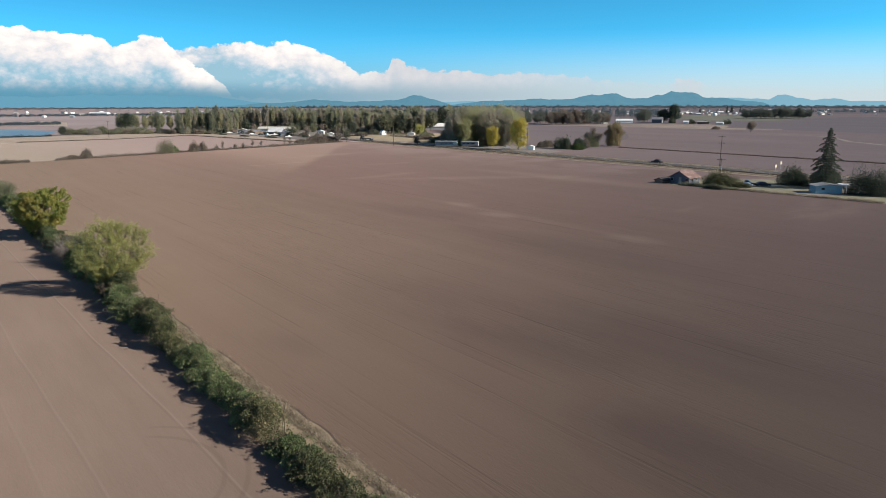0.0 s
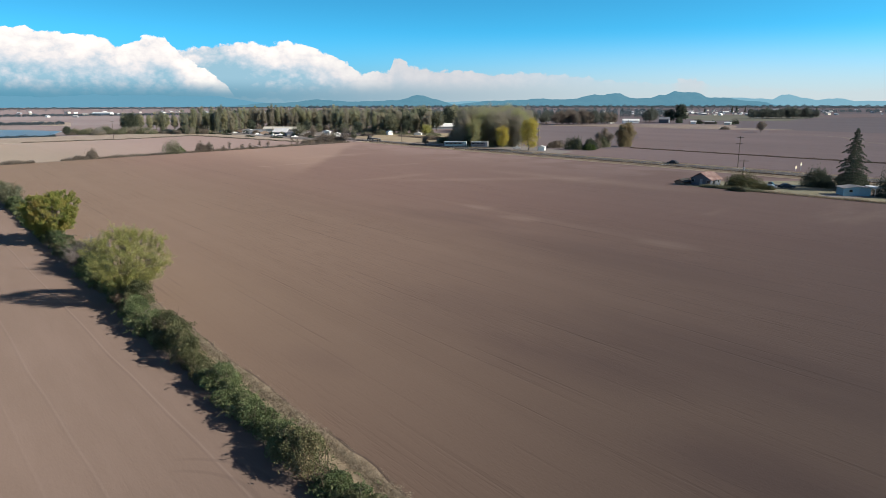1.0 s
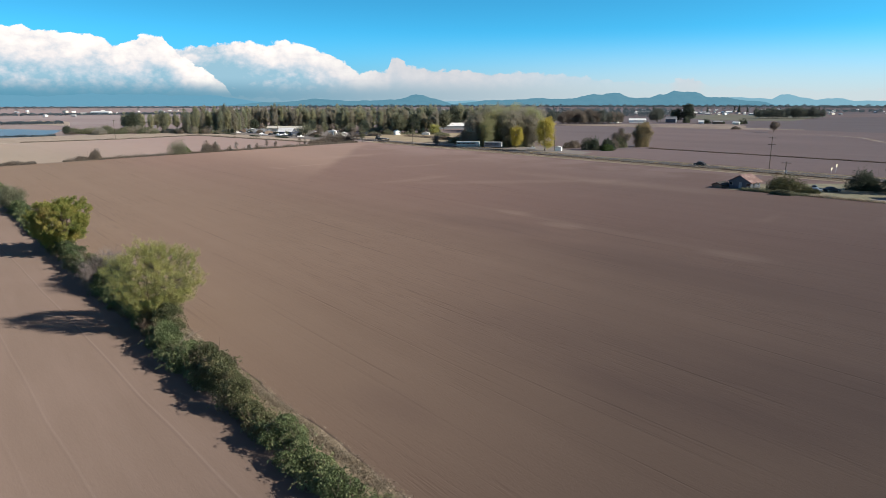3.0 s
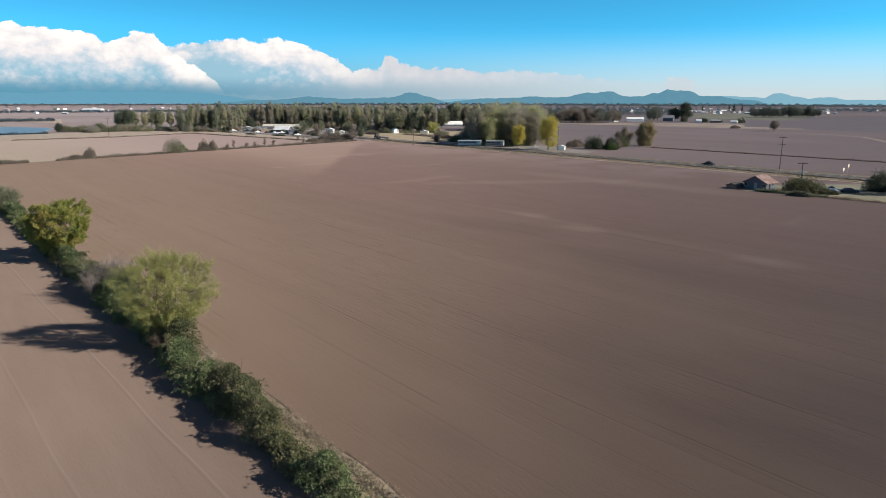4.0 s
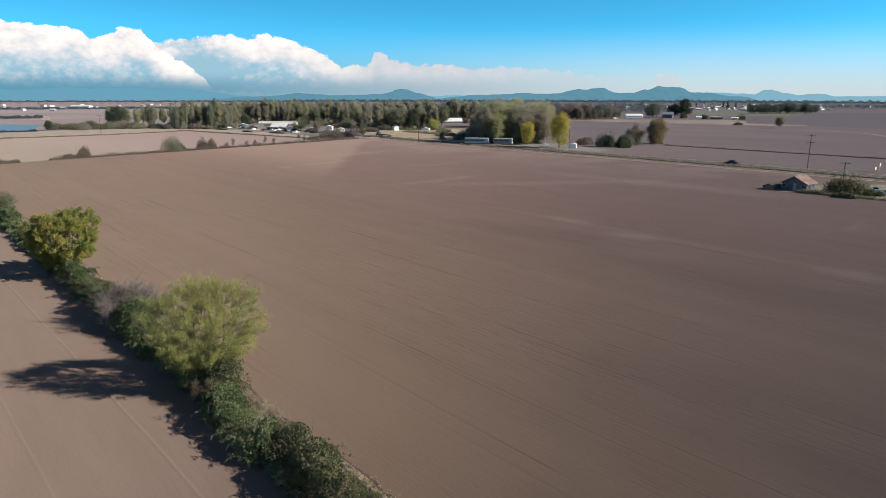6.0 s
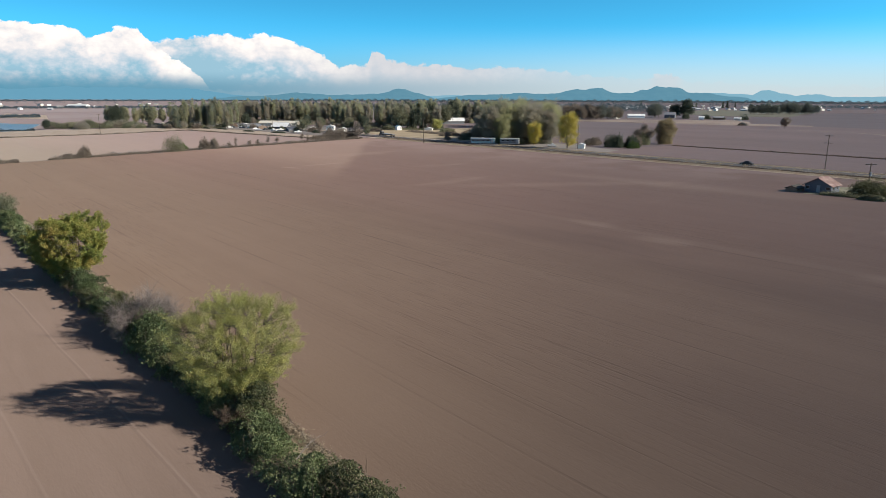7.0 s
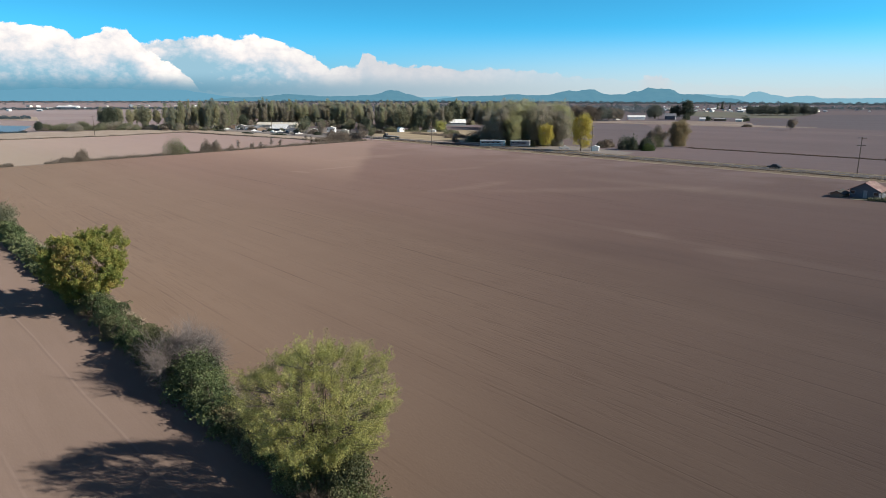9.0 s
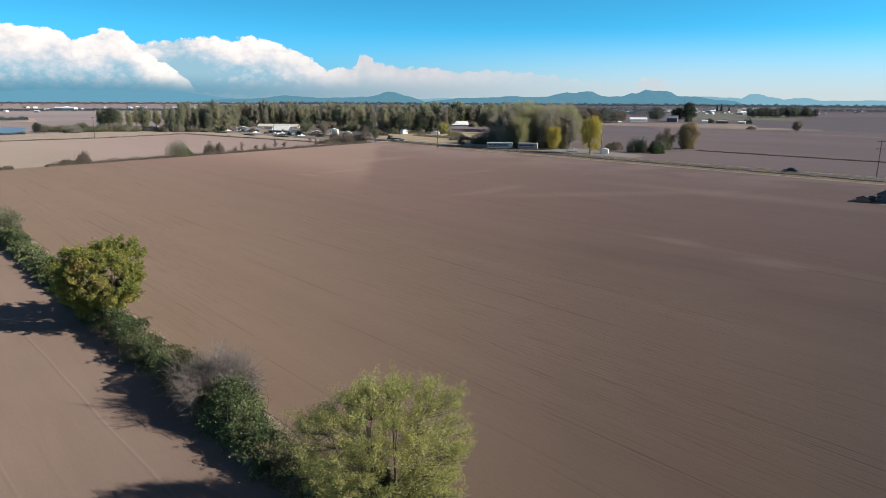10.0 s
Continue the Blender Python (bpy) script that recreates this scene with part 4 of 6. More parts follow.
weeds("dry_grass", "pale dead grass along the foot of the bramble hedge", uv(20, hedge_v(20) + 2.5), uv(-135, 21.4), 1.2, 0.40, 56000, 0.14, M_GRASS, 11, "grass")
weeds("dry_grass", "pale dead grass along the far part of the hedge", uv(-135, 21.3), uv(-260, 21.3), 1.1, 0.32, 20000, 0.2, M_GRASS, 19, "grass")
weeds("dry_grass", "dry grass tufts on the bank beside the road", uv(120, 235), uv(-385, 235), 3.0, 0.7, 34000, 0.36, M_GRASS, 12, "grass")
weeds("ditch_weeds", "dark weeds in the ditch beside the road", uv(120, 239.6), uv(-385, 239.6), 1.2, 0.6, 16000, 0.5, M_STEM, 13)
weeds("dry_grass", "dry grass on the far verge of the road", uv(120, 253), uv(-300, 253), 2.0, 0.4, 12000, 0.5, M_GRASS, 14, "grass")
weeds("ditch_weeds", "dark weeds in a straight ditch between fields", uv(160, 320), uv(-236, 320), 1.5, 0.5, 14000, 0.5, M_STEM, 15)
weeds("ditch_weeds", "brown weeds along the far edge of the field", uv(bound(52), 52), uv(bound(225), 225), 2.4, 1.5, 26000, 0.40, M_BROWNLEAF, 16)
weeds("ditch_weeds", "scrubby weeds on the boundary of the field", uv(bound(28), 28), uv(bound(41), 41), 3.0, 1.4, 5000, 0.45, M_BROWNLEAF, 17)
weeds("reeds", "dark reeds along the pond's near bank", (-430, 440), (-330, 515), 4.0, 1.5, 7000, 0.8, M_HAZEWOOD, 18)

weeds("ditch_weeds", "dark weeds between a pale field and dry grass", (-300, 430), (-254, 474), 1.6, 0.6, 5000, 0.5, M_BROWNLEAF, 20)
weeds("ditch_weeds", "dark weeds along the far side of a pale field", (-254, 474), (-225, 527), 1.6, 0.6, 4000, 0.5, M_BROWNLEAF, 21)
weeds("ditch_weeds", "dark weeds along the yard side of a pale field", (-225, 527), (-115, 440), 1.8, 0.8, 7000, 0.5, M_BROWNLEAF, 22)
weeds("scrub", "rough brown scrub on the golden grass", (-60, 520), (-12, 455), 6.0, 1.6, 7000, 0.6, M_BROWNLEAF, 23, "scrub")
weeds("scrub", "rough grey scrub behind the golden grass", (-95, 552), (-30, 545), 5.0, 2.0, 6000, 0.6, M_GREY, 24, "scrub")

weeds("weeds", "tall grey-brown weeds before the blue outbuilding", uv(-115.5, 188.6), uv(-97, 190.7), 1.8, 1.1, 7000, 0.28, M_GREY, 25)
weeds("weeds", "pale dry weeds along the garden's edge", uv(-98, 190.5), uv(-60, 193.5), 1.6, 0.7, 7000, 0.28, M_GRASS, 26)

# ---- the bramble hedge ----
rng = np.random.default_rng(77)
u = -14.0
i = 0
while u > -262:
    length = rng.uniform(4.2, 7.6)
    dry = rng.uniform() < 0.28
    hgt = rng.uniform(1.6, 2.7) + (0.6 if rng.uniform() < 0.25 else 0.0) + (0.8 if -130 < u < -92 else 0.0)
    wid = rng.uniform(3.6, 4.6) - (0.6 if u > -90 else 0.2)
    mat = M_BRAMBLE_DRY if dry else M_BRAMBLE
    near = -160 < u
    lab = "dense bramble bush with yellowing leaves in a field hedge" if dry else "dense dark-green bramble bush in a field hedge"
    x, y = uv(u - length / 2, hedge_v(u - length / 2) - (0.5 if u > -90 else 0.2) + rng.uniform(-0.35, 0.25))
    b = make_bramble("bramble_bush", lab, 100 + i, length, wid, hgt, (2300 if near else 800) * length, 0.145 if near else 0.27, mat)
    b["group"] = "bushes of the hedge"
    put(b, x, y, ROAD_ANGLE)
    u -= length
    i += 1

# trees that stand in the hedge
put(make_hedge_tree("tree", "airy pale-green tree with thinning leaves in the hedge", 3, 10.7, 5.0, 1.0, 12, 420, 5, 44, 0.102, M_WILLOW, 0.50, 0.0, 0.95), -48.6, 86.0, 20)
put(make_hedge_tree("tree", "round tree with green and ochre autumn leaves in the hedge", 5, 10.3, 5.5, 0.2, 9, 340, 5, 52, 0.20, M_OCHRE, 0.50, 0.0, 0.85), -82.6, 123.4, 60)
put(make_tree("tree", "grey-green small tree further along the hedge", 6, 5.8, 3.0, 0.3, 60, 140, 0.26, M_GREY, "round", 0.16, 0.2, limbs=9), *uv(-207, 17.6))
put(make_bare_bush("bare_shrub", "leafless grey shrub with tangled twigs in the hedge", 8, 6.8, 5.4, 60), *uv(-119.0, 19.9))
put(make_bramble("bramble_bush", "tall tangled bramble bush round the foot of a tree", 198, 8.0, 5.2, 4.3, 22000, 0.15, M_BRAMBLE_DRY), -48.0, 85.6, ROAD_ANGLE)
put(make_bush("bramble_bush", "tall green bramble bush against the bare shrub", 199, 8.0, 5.2, 3.8, 20000, 0.17, M_BRAMBLE, "bush", 12, 0.8), *uv(-114.5, 19.2), ROAD_ANGLE)
put(make_bare_bush("bare_shrub", "small leafless brown shrub among brambles", 9, 3.2, 2.6, 9, M_STEM), *uv(-93.5, 18.3))
put(make_bramble("bramble_bush", "tall browning bramble bush with yellow-tipped leaves", 197, 5.0, 3.6, 3.2, 11000, 0.145, M_BRAMBLE_DRY), *uv(-79.0, 19.7), ROAD_ANGLE)

# a pale dead stick caught on the brambles, and clods beside the hedge
stick = tagged(new("dead_branch"), "pale dead branch caught on top of the brambles", "branch")
rng = np.random.default_rng(4)
main = bend(rng, (-1.3, 0, 0), (1.3, 0.2, 0.45), 6, 0.05)
part("branch", mesh_np("branch", *tubes([(main, np.linspace(0.035, 0.012, 6))], 6), M_TWIG, True), stick)
for k in (2, 3, 4):
    part("twig", mesh_np("twig", *tubes([(bend(rng, main[k], main[k] + rng.normal(size=3) * 0.25 + (0.3, 0, 0.1), 3, 0.1), (0.014, 0.010, 0.005))], 4), M_TWIG), stick)
put(stick, *uv(-84.5, 19.6), 60, z=2.35)

# ---- farmhouse and its garden ----
def window(parent, x, y, z, wdt, hgt, out, axis, pane=None, trim=None):
    """A framed window set on a wall; out is the side it faces along the axis."""
    f = 0.09
    if axis == "y":
        wob = box("window", x - wdt / 2, x + wdt / 2, y - 0.03, y + 0.03, z, z + hgt, trim or M_WHITE, parent)
        box("pane", x - wdt / 2 + f, x + wdt / 2 - f, y + out * 0.034 - 0.004, y + out * 0.034 + 0.004, z + f, z + hgt - f, pane or M_GLASS, wob)
    else:
        wob = box("window", x - 0.03, x + 0.03, y - wdt / 2, y + wdt / 2, z, z + hgt, trim or M_WHITE, parent)
        box("pane", x + out * 0.034 - 0.004, x + out * 0.034 + 0.004, y - wdt / 2 + f, y + wdt / 2 - f, z + f, z + hgt - f, pane or M_GLASS, wob)


def building(name, label, wdt, dep, eave, ridge, wall, roof, windows=(), door=None, category="house", over=0.5, chimney=False, big_door=False, trim=None):
    """A gabled building: width along x, ridge along y."""
    root = tagged(new(name), label, category)
    w2, d2 = wdt / 2, dep / 2
    vs = [(sx * w2, sy * d2, z) for sy in (-1, 1) for sx, z in ((-1, 0), (1, 0), (1, eave), (0, ridge - 0.02), (-1, eave))]
    vs = [(0.0 if k % 5 == 3 else vx, vy, vz) for k, (vx, vy, vz) in enumerate(vs)]
    fs = [(0, 1, 2, 3, 4), (9, 8, 7, 6, 5), (0, 5, 6, 1), (1, 6, 7, 2), (2, 7, 8, 3), (3, 8, 9, 4), (4, 9, 5, 0)]
    part("wall", mesh_np("wall", vs, fs, wall), root)
    slope = (ridge - eave) / w2
    for s in (-1, 1):
        x1 = s * (w2 + over)
        z1 = eave - slope * over
        yy = d2 + over
        th = 0.16
        v = [(0, -yy, ridge), (x1, -yy, z1), (x1, yy, z1), (0, yy, ridge)]
        v += [(a, b2, c + th) for a, b2, c in v]
        f = [(0, 1, 2, 3), (7, 6, 5, 4), (0, 4, 5, 1), (1, 5, 6, 2), (2, 6, 7, 3), (3, 7, 4, 0)]
        part("roof", mesh_np("roof", v, f, roof), root)
    part("ridge_cap", mesh_np("ridge_cap", *tubes([(np.array([(0, -d2 - over, ridge + 0.17), (0, d2 + over, ridge + 0.17)]), (0.10, 0.10))], 6), roof), root)
    for side, pos, zz, ww, hh in windows:
        if side in "fb":
            o = -1 if side == "f" else 1
            window(root, pos, o * (d2 + 0.02), zz, ww, hh, o, "y", None, trim)
        else:
            o = -1 if side == "l" else 1
            window(root, o * (w2 + 0.02), pos, zz, ww, hh, o, "x", None, trim)
    if door is not None:
        dob = box("door", door - 0.45, door + 0.45, -d2 - 0.05, -d2 + 0.02, 0.1, min(2.12, eave - 0.05), trim or M_WHITE, root)
        box("door_handle", door + 0.30, door + 0.36, -d2 - 0.10, -d2 - 0.05, 1.02, 1.10, M_METAL, dob)
    if big_door:
        box("barn_door", -wdt * 0.16, wdt * 0.16, -d2 - 0.06, -d2 + 0.02, 0.05, eave * 0.85, M_GREYWALL, root)
    if chimney:
        box("chimney", w2 * 0.2, w2 * 0.2 + 0.7, d2 * 0.2, d2 * 0.2 + 0.7, ridge - 0.6, ridge + 0.9, M_BROWNWALL, root, 0.03)
    return root


house = building("farmhouse", "low blue farmhouse with a weathered reddish roof", 6.6, 6.0, 2.1, 3.9, M_BLUEWALL, M_ROOFRED,
                 [("f", -2.6, 0.9, 1.0, 0.9), ("f", 2.6, 0.9, 1.2, 0.9), ("r", -1.2, 0.9, 1.0, 0.9), ("r", 1.6, 0.9, 1.0, 0.9), ("l", 0, 0.9, 1.0, 0.9)], 0.2, over=0.5, trim=M_GREYWALL)
put(house, *uv(-117.2, 194.4), ROAD_ANGLE)
lean = building("lean_to", "low dark lean-to shed beside the farmhouse", 3.0, 4.6, 0.9, 1.5, M_BROWNWALL, M_TYRE, (), None, "shed", 0.3)
put(lean, *uv(-122.6, 190.6), ROAD_ANGLE)
shed = building("shed", "low teal shed with a pale flat roof", 7.0, 4.5, 2.2, 2.7, M_TEAL, M_ROOFGREY, [("f", -1.6, 1.1, 1.0, 0.8), ("r", 0, 1.0, 1.0, 0.9)], 1.4, "shed", 0.35, trim=M_TEAL)
put(shed, 102.0, 192.5, -6)


def carport(label):
    root = tagged(new("carport"), label, "carport")
    for x in (-1.6, 1.6):
        for y in (-2.6, 2.6):
            box("post", x - 0.06, x + 0.06, y - 0.06, y + 0.06, 0, 2.3, M_WHITE, root)
    box("roof", -1.9, 1.9, -3.0, 3.0, 2.3, 2.44, M_ROOFWHITE, root, 0.03)
    box("beam", -1.7, -1.55, -2.9, 2.9, 2.14, 2.3, M_WHITE, root)
    box("beam", 1.55, 1.7, -2.9, 2.9, 2.14, 2.3, M_WHITE, root)
    return root


put(carport("small white open carport beside the shed"), 108.4, 192.5, -6)

put(make_conifer("conifer", "tall dark conifer behind the farm shed", 21, 18.4, 6.2), 107.0, 202.8)
for k, (x, y, ln, wd, ht, mat, lab, turn) in enumerate((
        (78.5, 207.5, 11.0, 8.0, 5.0, M_OLIVE, "broad olive-green shrub beside the farmhouse", -20),
        (83.0, 204.5, 5.0, 2.6, 1.3, M_OLIVE, "low tangled shrubs along the house garden", -25),
        (73.5, 200.8, 6.0, 2.2, 1.3, M_GREY, "low weedy shrubs before the farmhouse", -40),
        (101.5, 211.5, 8.5, 7.0, 6.0, M_DARK, "large dark-green rounded shrub beside the drive", -10),
        (113.0, 187.5, 15.0, 8.0, 8.2, M_DARK, "tall dark thicket at the end of the garden", -35),
        (110.0, 208.0, 9.0, 6.0, 5.5, M_DARK, "dark shrub behind the conifer", 0))):
    put(make_bush("shrub", lab, 200 + k, ln, wd, ht, 17000, 0.29, mat, "shrub", 12, 0.7), x, y, turn)


# ---- vehicles ----
def make_car(name, label, paint, length=4.6, width=1.8, height=1.45, pickup=False):
    """A car: body shell, cabin with glass, lights and four wheels."""
    root = tagged(new(name), label, "car")
    L, W, H = length / 2, width / 2, height
    if pickup:
        prof = [(-L, 0.45), (-L, 1.0), (-0.1 * L, 1.02), (-0.05 * L, H * 0.98), (0.30 * L, H), (0.50 * L, 1.05), (L * 0.96, 0.95), (L, 0.5), (L * 0.95, 0.3), (-L * 0.97, 0.3)]
    else:
        prof = [(-L, 0.5), (-L * 0.97, 0.88), (-L * 0.72, 0.95), (-L * 0.42, H * 0.97), (L * 0.12, H), (L * 0.42, 0.96), (L * 0.93, 0.80), (L, 0.5), (L * 0.95, 0.26), (-L * 0.96, 0.26)]
    n = len(prof)
    vs = []
    for y in (-1, 1):
        for x, z in prof:
            k = 0.80 if z > 1.1 else 1.0
            vs.append((x, y * W * k, z))
    fs = [tuple(range(n))[::-1], tuple(range(n, 2 * n))] + [(k, (k + 1) % n, n + (k + 1) % n, n + k) for k in range(n)]
    bm = bmesh.new()
    me = mesh_np("body", vs, fs, paint)
    bm.from_mesh(me)
    bmesh.ops.recalc_face_normals(bm, faces=bm.faces)
    bmesh.ops.bevel(bm, geom=bm.edges[:], offset=0.05, segments=2, affect="EDGES")
    bm.to_mesh(me)
    bm.free()
    part("body", me, root)
    c0, c1 = (-0.03 * L, 0.40 * L) if pickup else (-0.5 * L, 0.30 * L)
    for s in (-1, 1):
        v = [(c0, s * (W * 0.985), 0.98), (c1, s * W * 0.985, 0.98), (c1 - 0.35, s * (W * 0.815), H - 0.10), (c0 + 0.35, s * W * 0.815, H - 0.10)]
        part("side_window", mesh_np("side_window", v + [(a, b2 * 0.96, c) for a, b2, c in v], [(0, 1, 2, 3), (7, 6, 5, 4), (0, 4, 5, 1), (1, 5, 6, 2), (2, 6, 7, 3), (3, 7, 4, 0)], M_GLASS), root)
    xa, za, xb, zb = (0.31 * L, H - 0.03, 0.50 * L, 1.10) if pickup else (0.14 * L, H - 0.03, 0.42 * L, 1.0)
    v = [(xa + 0.02, -W * 0.72, za), (xb + 0.05, -W * 0.78, zb), (xb + 0.05, W * 0.78, zb), (xa + 0.02, W * 0.72, za)]
    part("windscreen", mesh_np("windscreen", v + [(a - 0.04, b2, c - 0.04) for a, b2, c in v], [(0, 1, 2, 3), (7, 6, 5, 4), (0, 4, 5, 1), (1, 5, 6, 2), (2, 6, 7, 3), (3, 7, 4, 0)], M_GLASS), root)
    for s in (-1, 1):
        box("headlight", L * 0.955, L * 1.0 + 0.01, s * W * 0.70 - 0.17, s * W * 0.70 + 0.17, 0.60, 0.74, M_METAL, root, 0.02)
        for x in (-0.60 * L, 0.62 * L):
            wheel(root, x, s * (W - 0.10), 0.32)
    return root


def wheel(root, x, y, r, wdt=0.2):
    bm = bmesh.new()
    bmesh.ops.create_cone(bm, cap_ends=True, segments=14, radius1=r, radius2=r, depth=wdt, matrix=Matrix.Translation((x, y, r)) @ Matrix.Rotation(radians(90), 4, "X"))
    tyre = part("wheel", bm_mesh("wheel", bm, M_TYRE), root)
    bm = bmesh.new()
    bmesh.ops.create_cone(bm, cap_ends=True, segments=10, radius1=r * 0.6, radius2=r * 0.6, depth=wdt + 0.03, matrix=Matrix.Translation((x, y, r)) @ Matrix.Rotation(radians(90), 4, "X"))
    part("rim", bm_mesh("rim", bm, M_METAL), tyre)


put(make_car("parked_car", "dark pickup parked beside the farmhouse drive", M_BLACKCAR, 5.2, 1.9, 1.75, True), 86.2, 209.3, -30)
put(make_car("parked_car", "silver car parked beside the farmhouse drive", M_SILVER), 85.0, 206.6, 150)
put(make_car("parked_car", "dark blue car parked on the grass", M_BLUECAR), 91.0, 208.0, 0)
put(make_car("car", "black car on the country road", M_BLACKCAR, 4.7, 1.85, 1.6), *uv(-163, 248.2), ROAD_ANGLE + 180, z=0.225)


def make_trailer(label, length, paint, window_count=4):
    """A long caravan on wheels, with rounded corners, windows, a door and a tow bar."""
    root = tagged(new("caravan"), label, "caravan")
    box("body", -length / 2, length / 2, -1.25, 1.25, 0.55, 3.1, paint, root, 0.16)
    box("roof", -length / 2 - 0.05, length / 2 + 0.05, -1.32, 1.32, 3.06, 3.42, M_ROOFWHITE, root, 0.08)
    box("window_band", -length / 2 + 0.4, length * 0.33, -1.262, -1.248, 1.75, 2.75, M_BLUEWALL, root)
    for k in range(window_count):
        x = -length / 2 + (length * 0.83) * (k + 0.6) / (window_count + 0.2)
        window(root, x, -1.275, 1.8, 1.5, 0.85, -1, "y", None, M_GREYWALL)
    box("end_panel", length / 2, length / 2 + 0.06, -1.1, 1.1, 0.7, 2.9, M_WHITE, root, 0.02)
    dob = box("door", length * 0.36, length * 0.36 + 0.8, -1.30, -1.25, 0.7, 2.6, M_GREYWALL, root)
    box("door_handle", length * 0.36 + 0.6, length * 0.36 + 0.66, -1.34, -1.30, 1.6, 1.68, M_METAL, dob)
    box("stripe", -length / 2 + 0.2, length / 2 - 0.2, -1.262, -1.250, 1.15, 1.40, M_BLUECAR, root)
    box("roof_unit", -0.5, 0.5, -0.4, 0.4, 3.3, 3.6, M_WHITE, root, 0.05)
    box("tow_bar", length / 2, length / 2 + 1.2, -0.06, 0.06, 0.5, 0.62, M_METAL, root)
    for s in (-1, 1):
        for x in (-0.8, 0.2):
            wheel(root, x - 0.5, s * 1.1, 0.36, 0.24)
    return root


put(make_trailer("long pale-teal caravan with a dark window band in a yard", 13.0, M_TEAL, 4), -13.5, 394.0, -8)
put(make_trailer("grey caravan with dark windows beside bare trees", 10.0, M_GREYWALL, 3), 0.6, 391.0, -14)


def make_truck(label):
    """A dark lorry cab with a flat trailer."""
    root = tagged(new("lorry"), label, "lorry")
    box("cab", 6.2, 8.4, -1.2, 1.2, 0.9, 3.4, M_BLACKCAR, root, 0.15)
    box("bonnet", 8.4, 9.8, -1.0, 1.0, 0.8, 2.0, M_BLACKCAR, root, 0.15)
    box("windscreen", 8.38, 8.42, -1.0, 1.0, 2.15, 3.1, M_GLASS, root)
    box("flatbed", -8.0, 6.0, -1.25, 1.25, 1.15, 1.5, M_TYRE, root, 0.04)
    box("load", -7.2, 5.0, -1.15, 1.15, 1.5, 1.95, M_GREYWALL, root, 0.05)
    for x in (-6.5, -5.3, 4.0, 5.2, 8.9):
        for s in (-1, 1):
            wheel(root, x, s * 1.05, 0.5, 0.35)
    return root


put(make_truck("dark lorry with a flat trailer on the road"), *uv(-392, 248.1), ROAD_ANGLE + 180, 0.85, z=0.225)


# ---- poles and signs ----
def make_pole(label, h, arms=1, drum=False, r=0.15):
    root = tagged(new("utility_pole"), label, "utility pole")
    part("pole", mesh_np("pole", *tubes([(np.array([(0, 0, -0.2), (0, 0, h * 0.5), (0, 0, h)]), (r * 1.1, r * 0.9, r * 0.7))], 8), M_WOODPOLE, True), root)
    for a in range(arms):
        z = h - 0.5 - a * h * 0.2
        arm = box("crossarm", -1.3, 1.3, -0.08, 0.08, z, z + 0.16, M_WOODPOLE, root)
        for x in (-1.15, -0.55, 0.55, 1.15):
            box("insulator", x - 0.05, x + 0.05, -0.05, 0.05, z + 0.16, z + 0.38, M_GREYWALL, arm, 0.02)
    if drum:
        bm = bmesh.new()
        bmesh.ops.create_cone(bm, cap_ends=True, segments=12, radius1=0.28, radius2=0.28, depth=0.95, matrix=Matrix.Translation((0.1, -0.42, h * 0.66)))
        part("transformer", bm_mesh("transformer", bm, M_GREYWALL), root)
    return root


put(make_pole("tall wooden utility pole with two crossarms by the road", 12.4, 2), 101.0, 271.0, -20)
put(make_pole("wooden utility pole with a transformer behind shrubs", 8.3, 1, True), 79.0, 211.5, -15)
put(make_pole("wooden utility pole beside a yellow tree", 12.0, 1), 31.6, 364.5, 20)
put(make_pole("tall wooden utility pole beside the road", 13.5, 1), -45.5, 399.0, -10)
put(make_pole("wooden utility pole at the edge of a pale field", 13.0, 1), -262.0, 475.0, 40)
put(make_pole("wooden utility pole before the poplar wood", 15.0, 1), -165.0, 540.0, 30)


def make_sign(label, h):
    root = tagged(new("road_sign"), label, "road sign")
    box("post", -0.06, 0.06, -0.06, 0.06, -0.1, h, M_METAL, root)
    box("panel", -0.55, 0.55, -0.10, -0.06, h - 1.1, h, M_SIGN, root, 0.01)
    return root


put(make_sign("pale yellow road sign on a metal post", 3.0), 121.0, 262.0, 38)
put(make_sign("small pale road sign on a metal post", 2.0), 118.0, 259.5, 38)

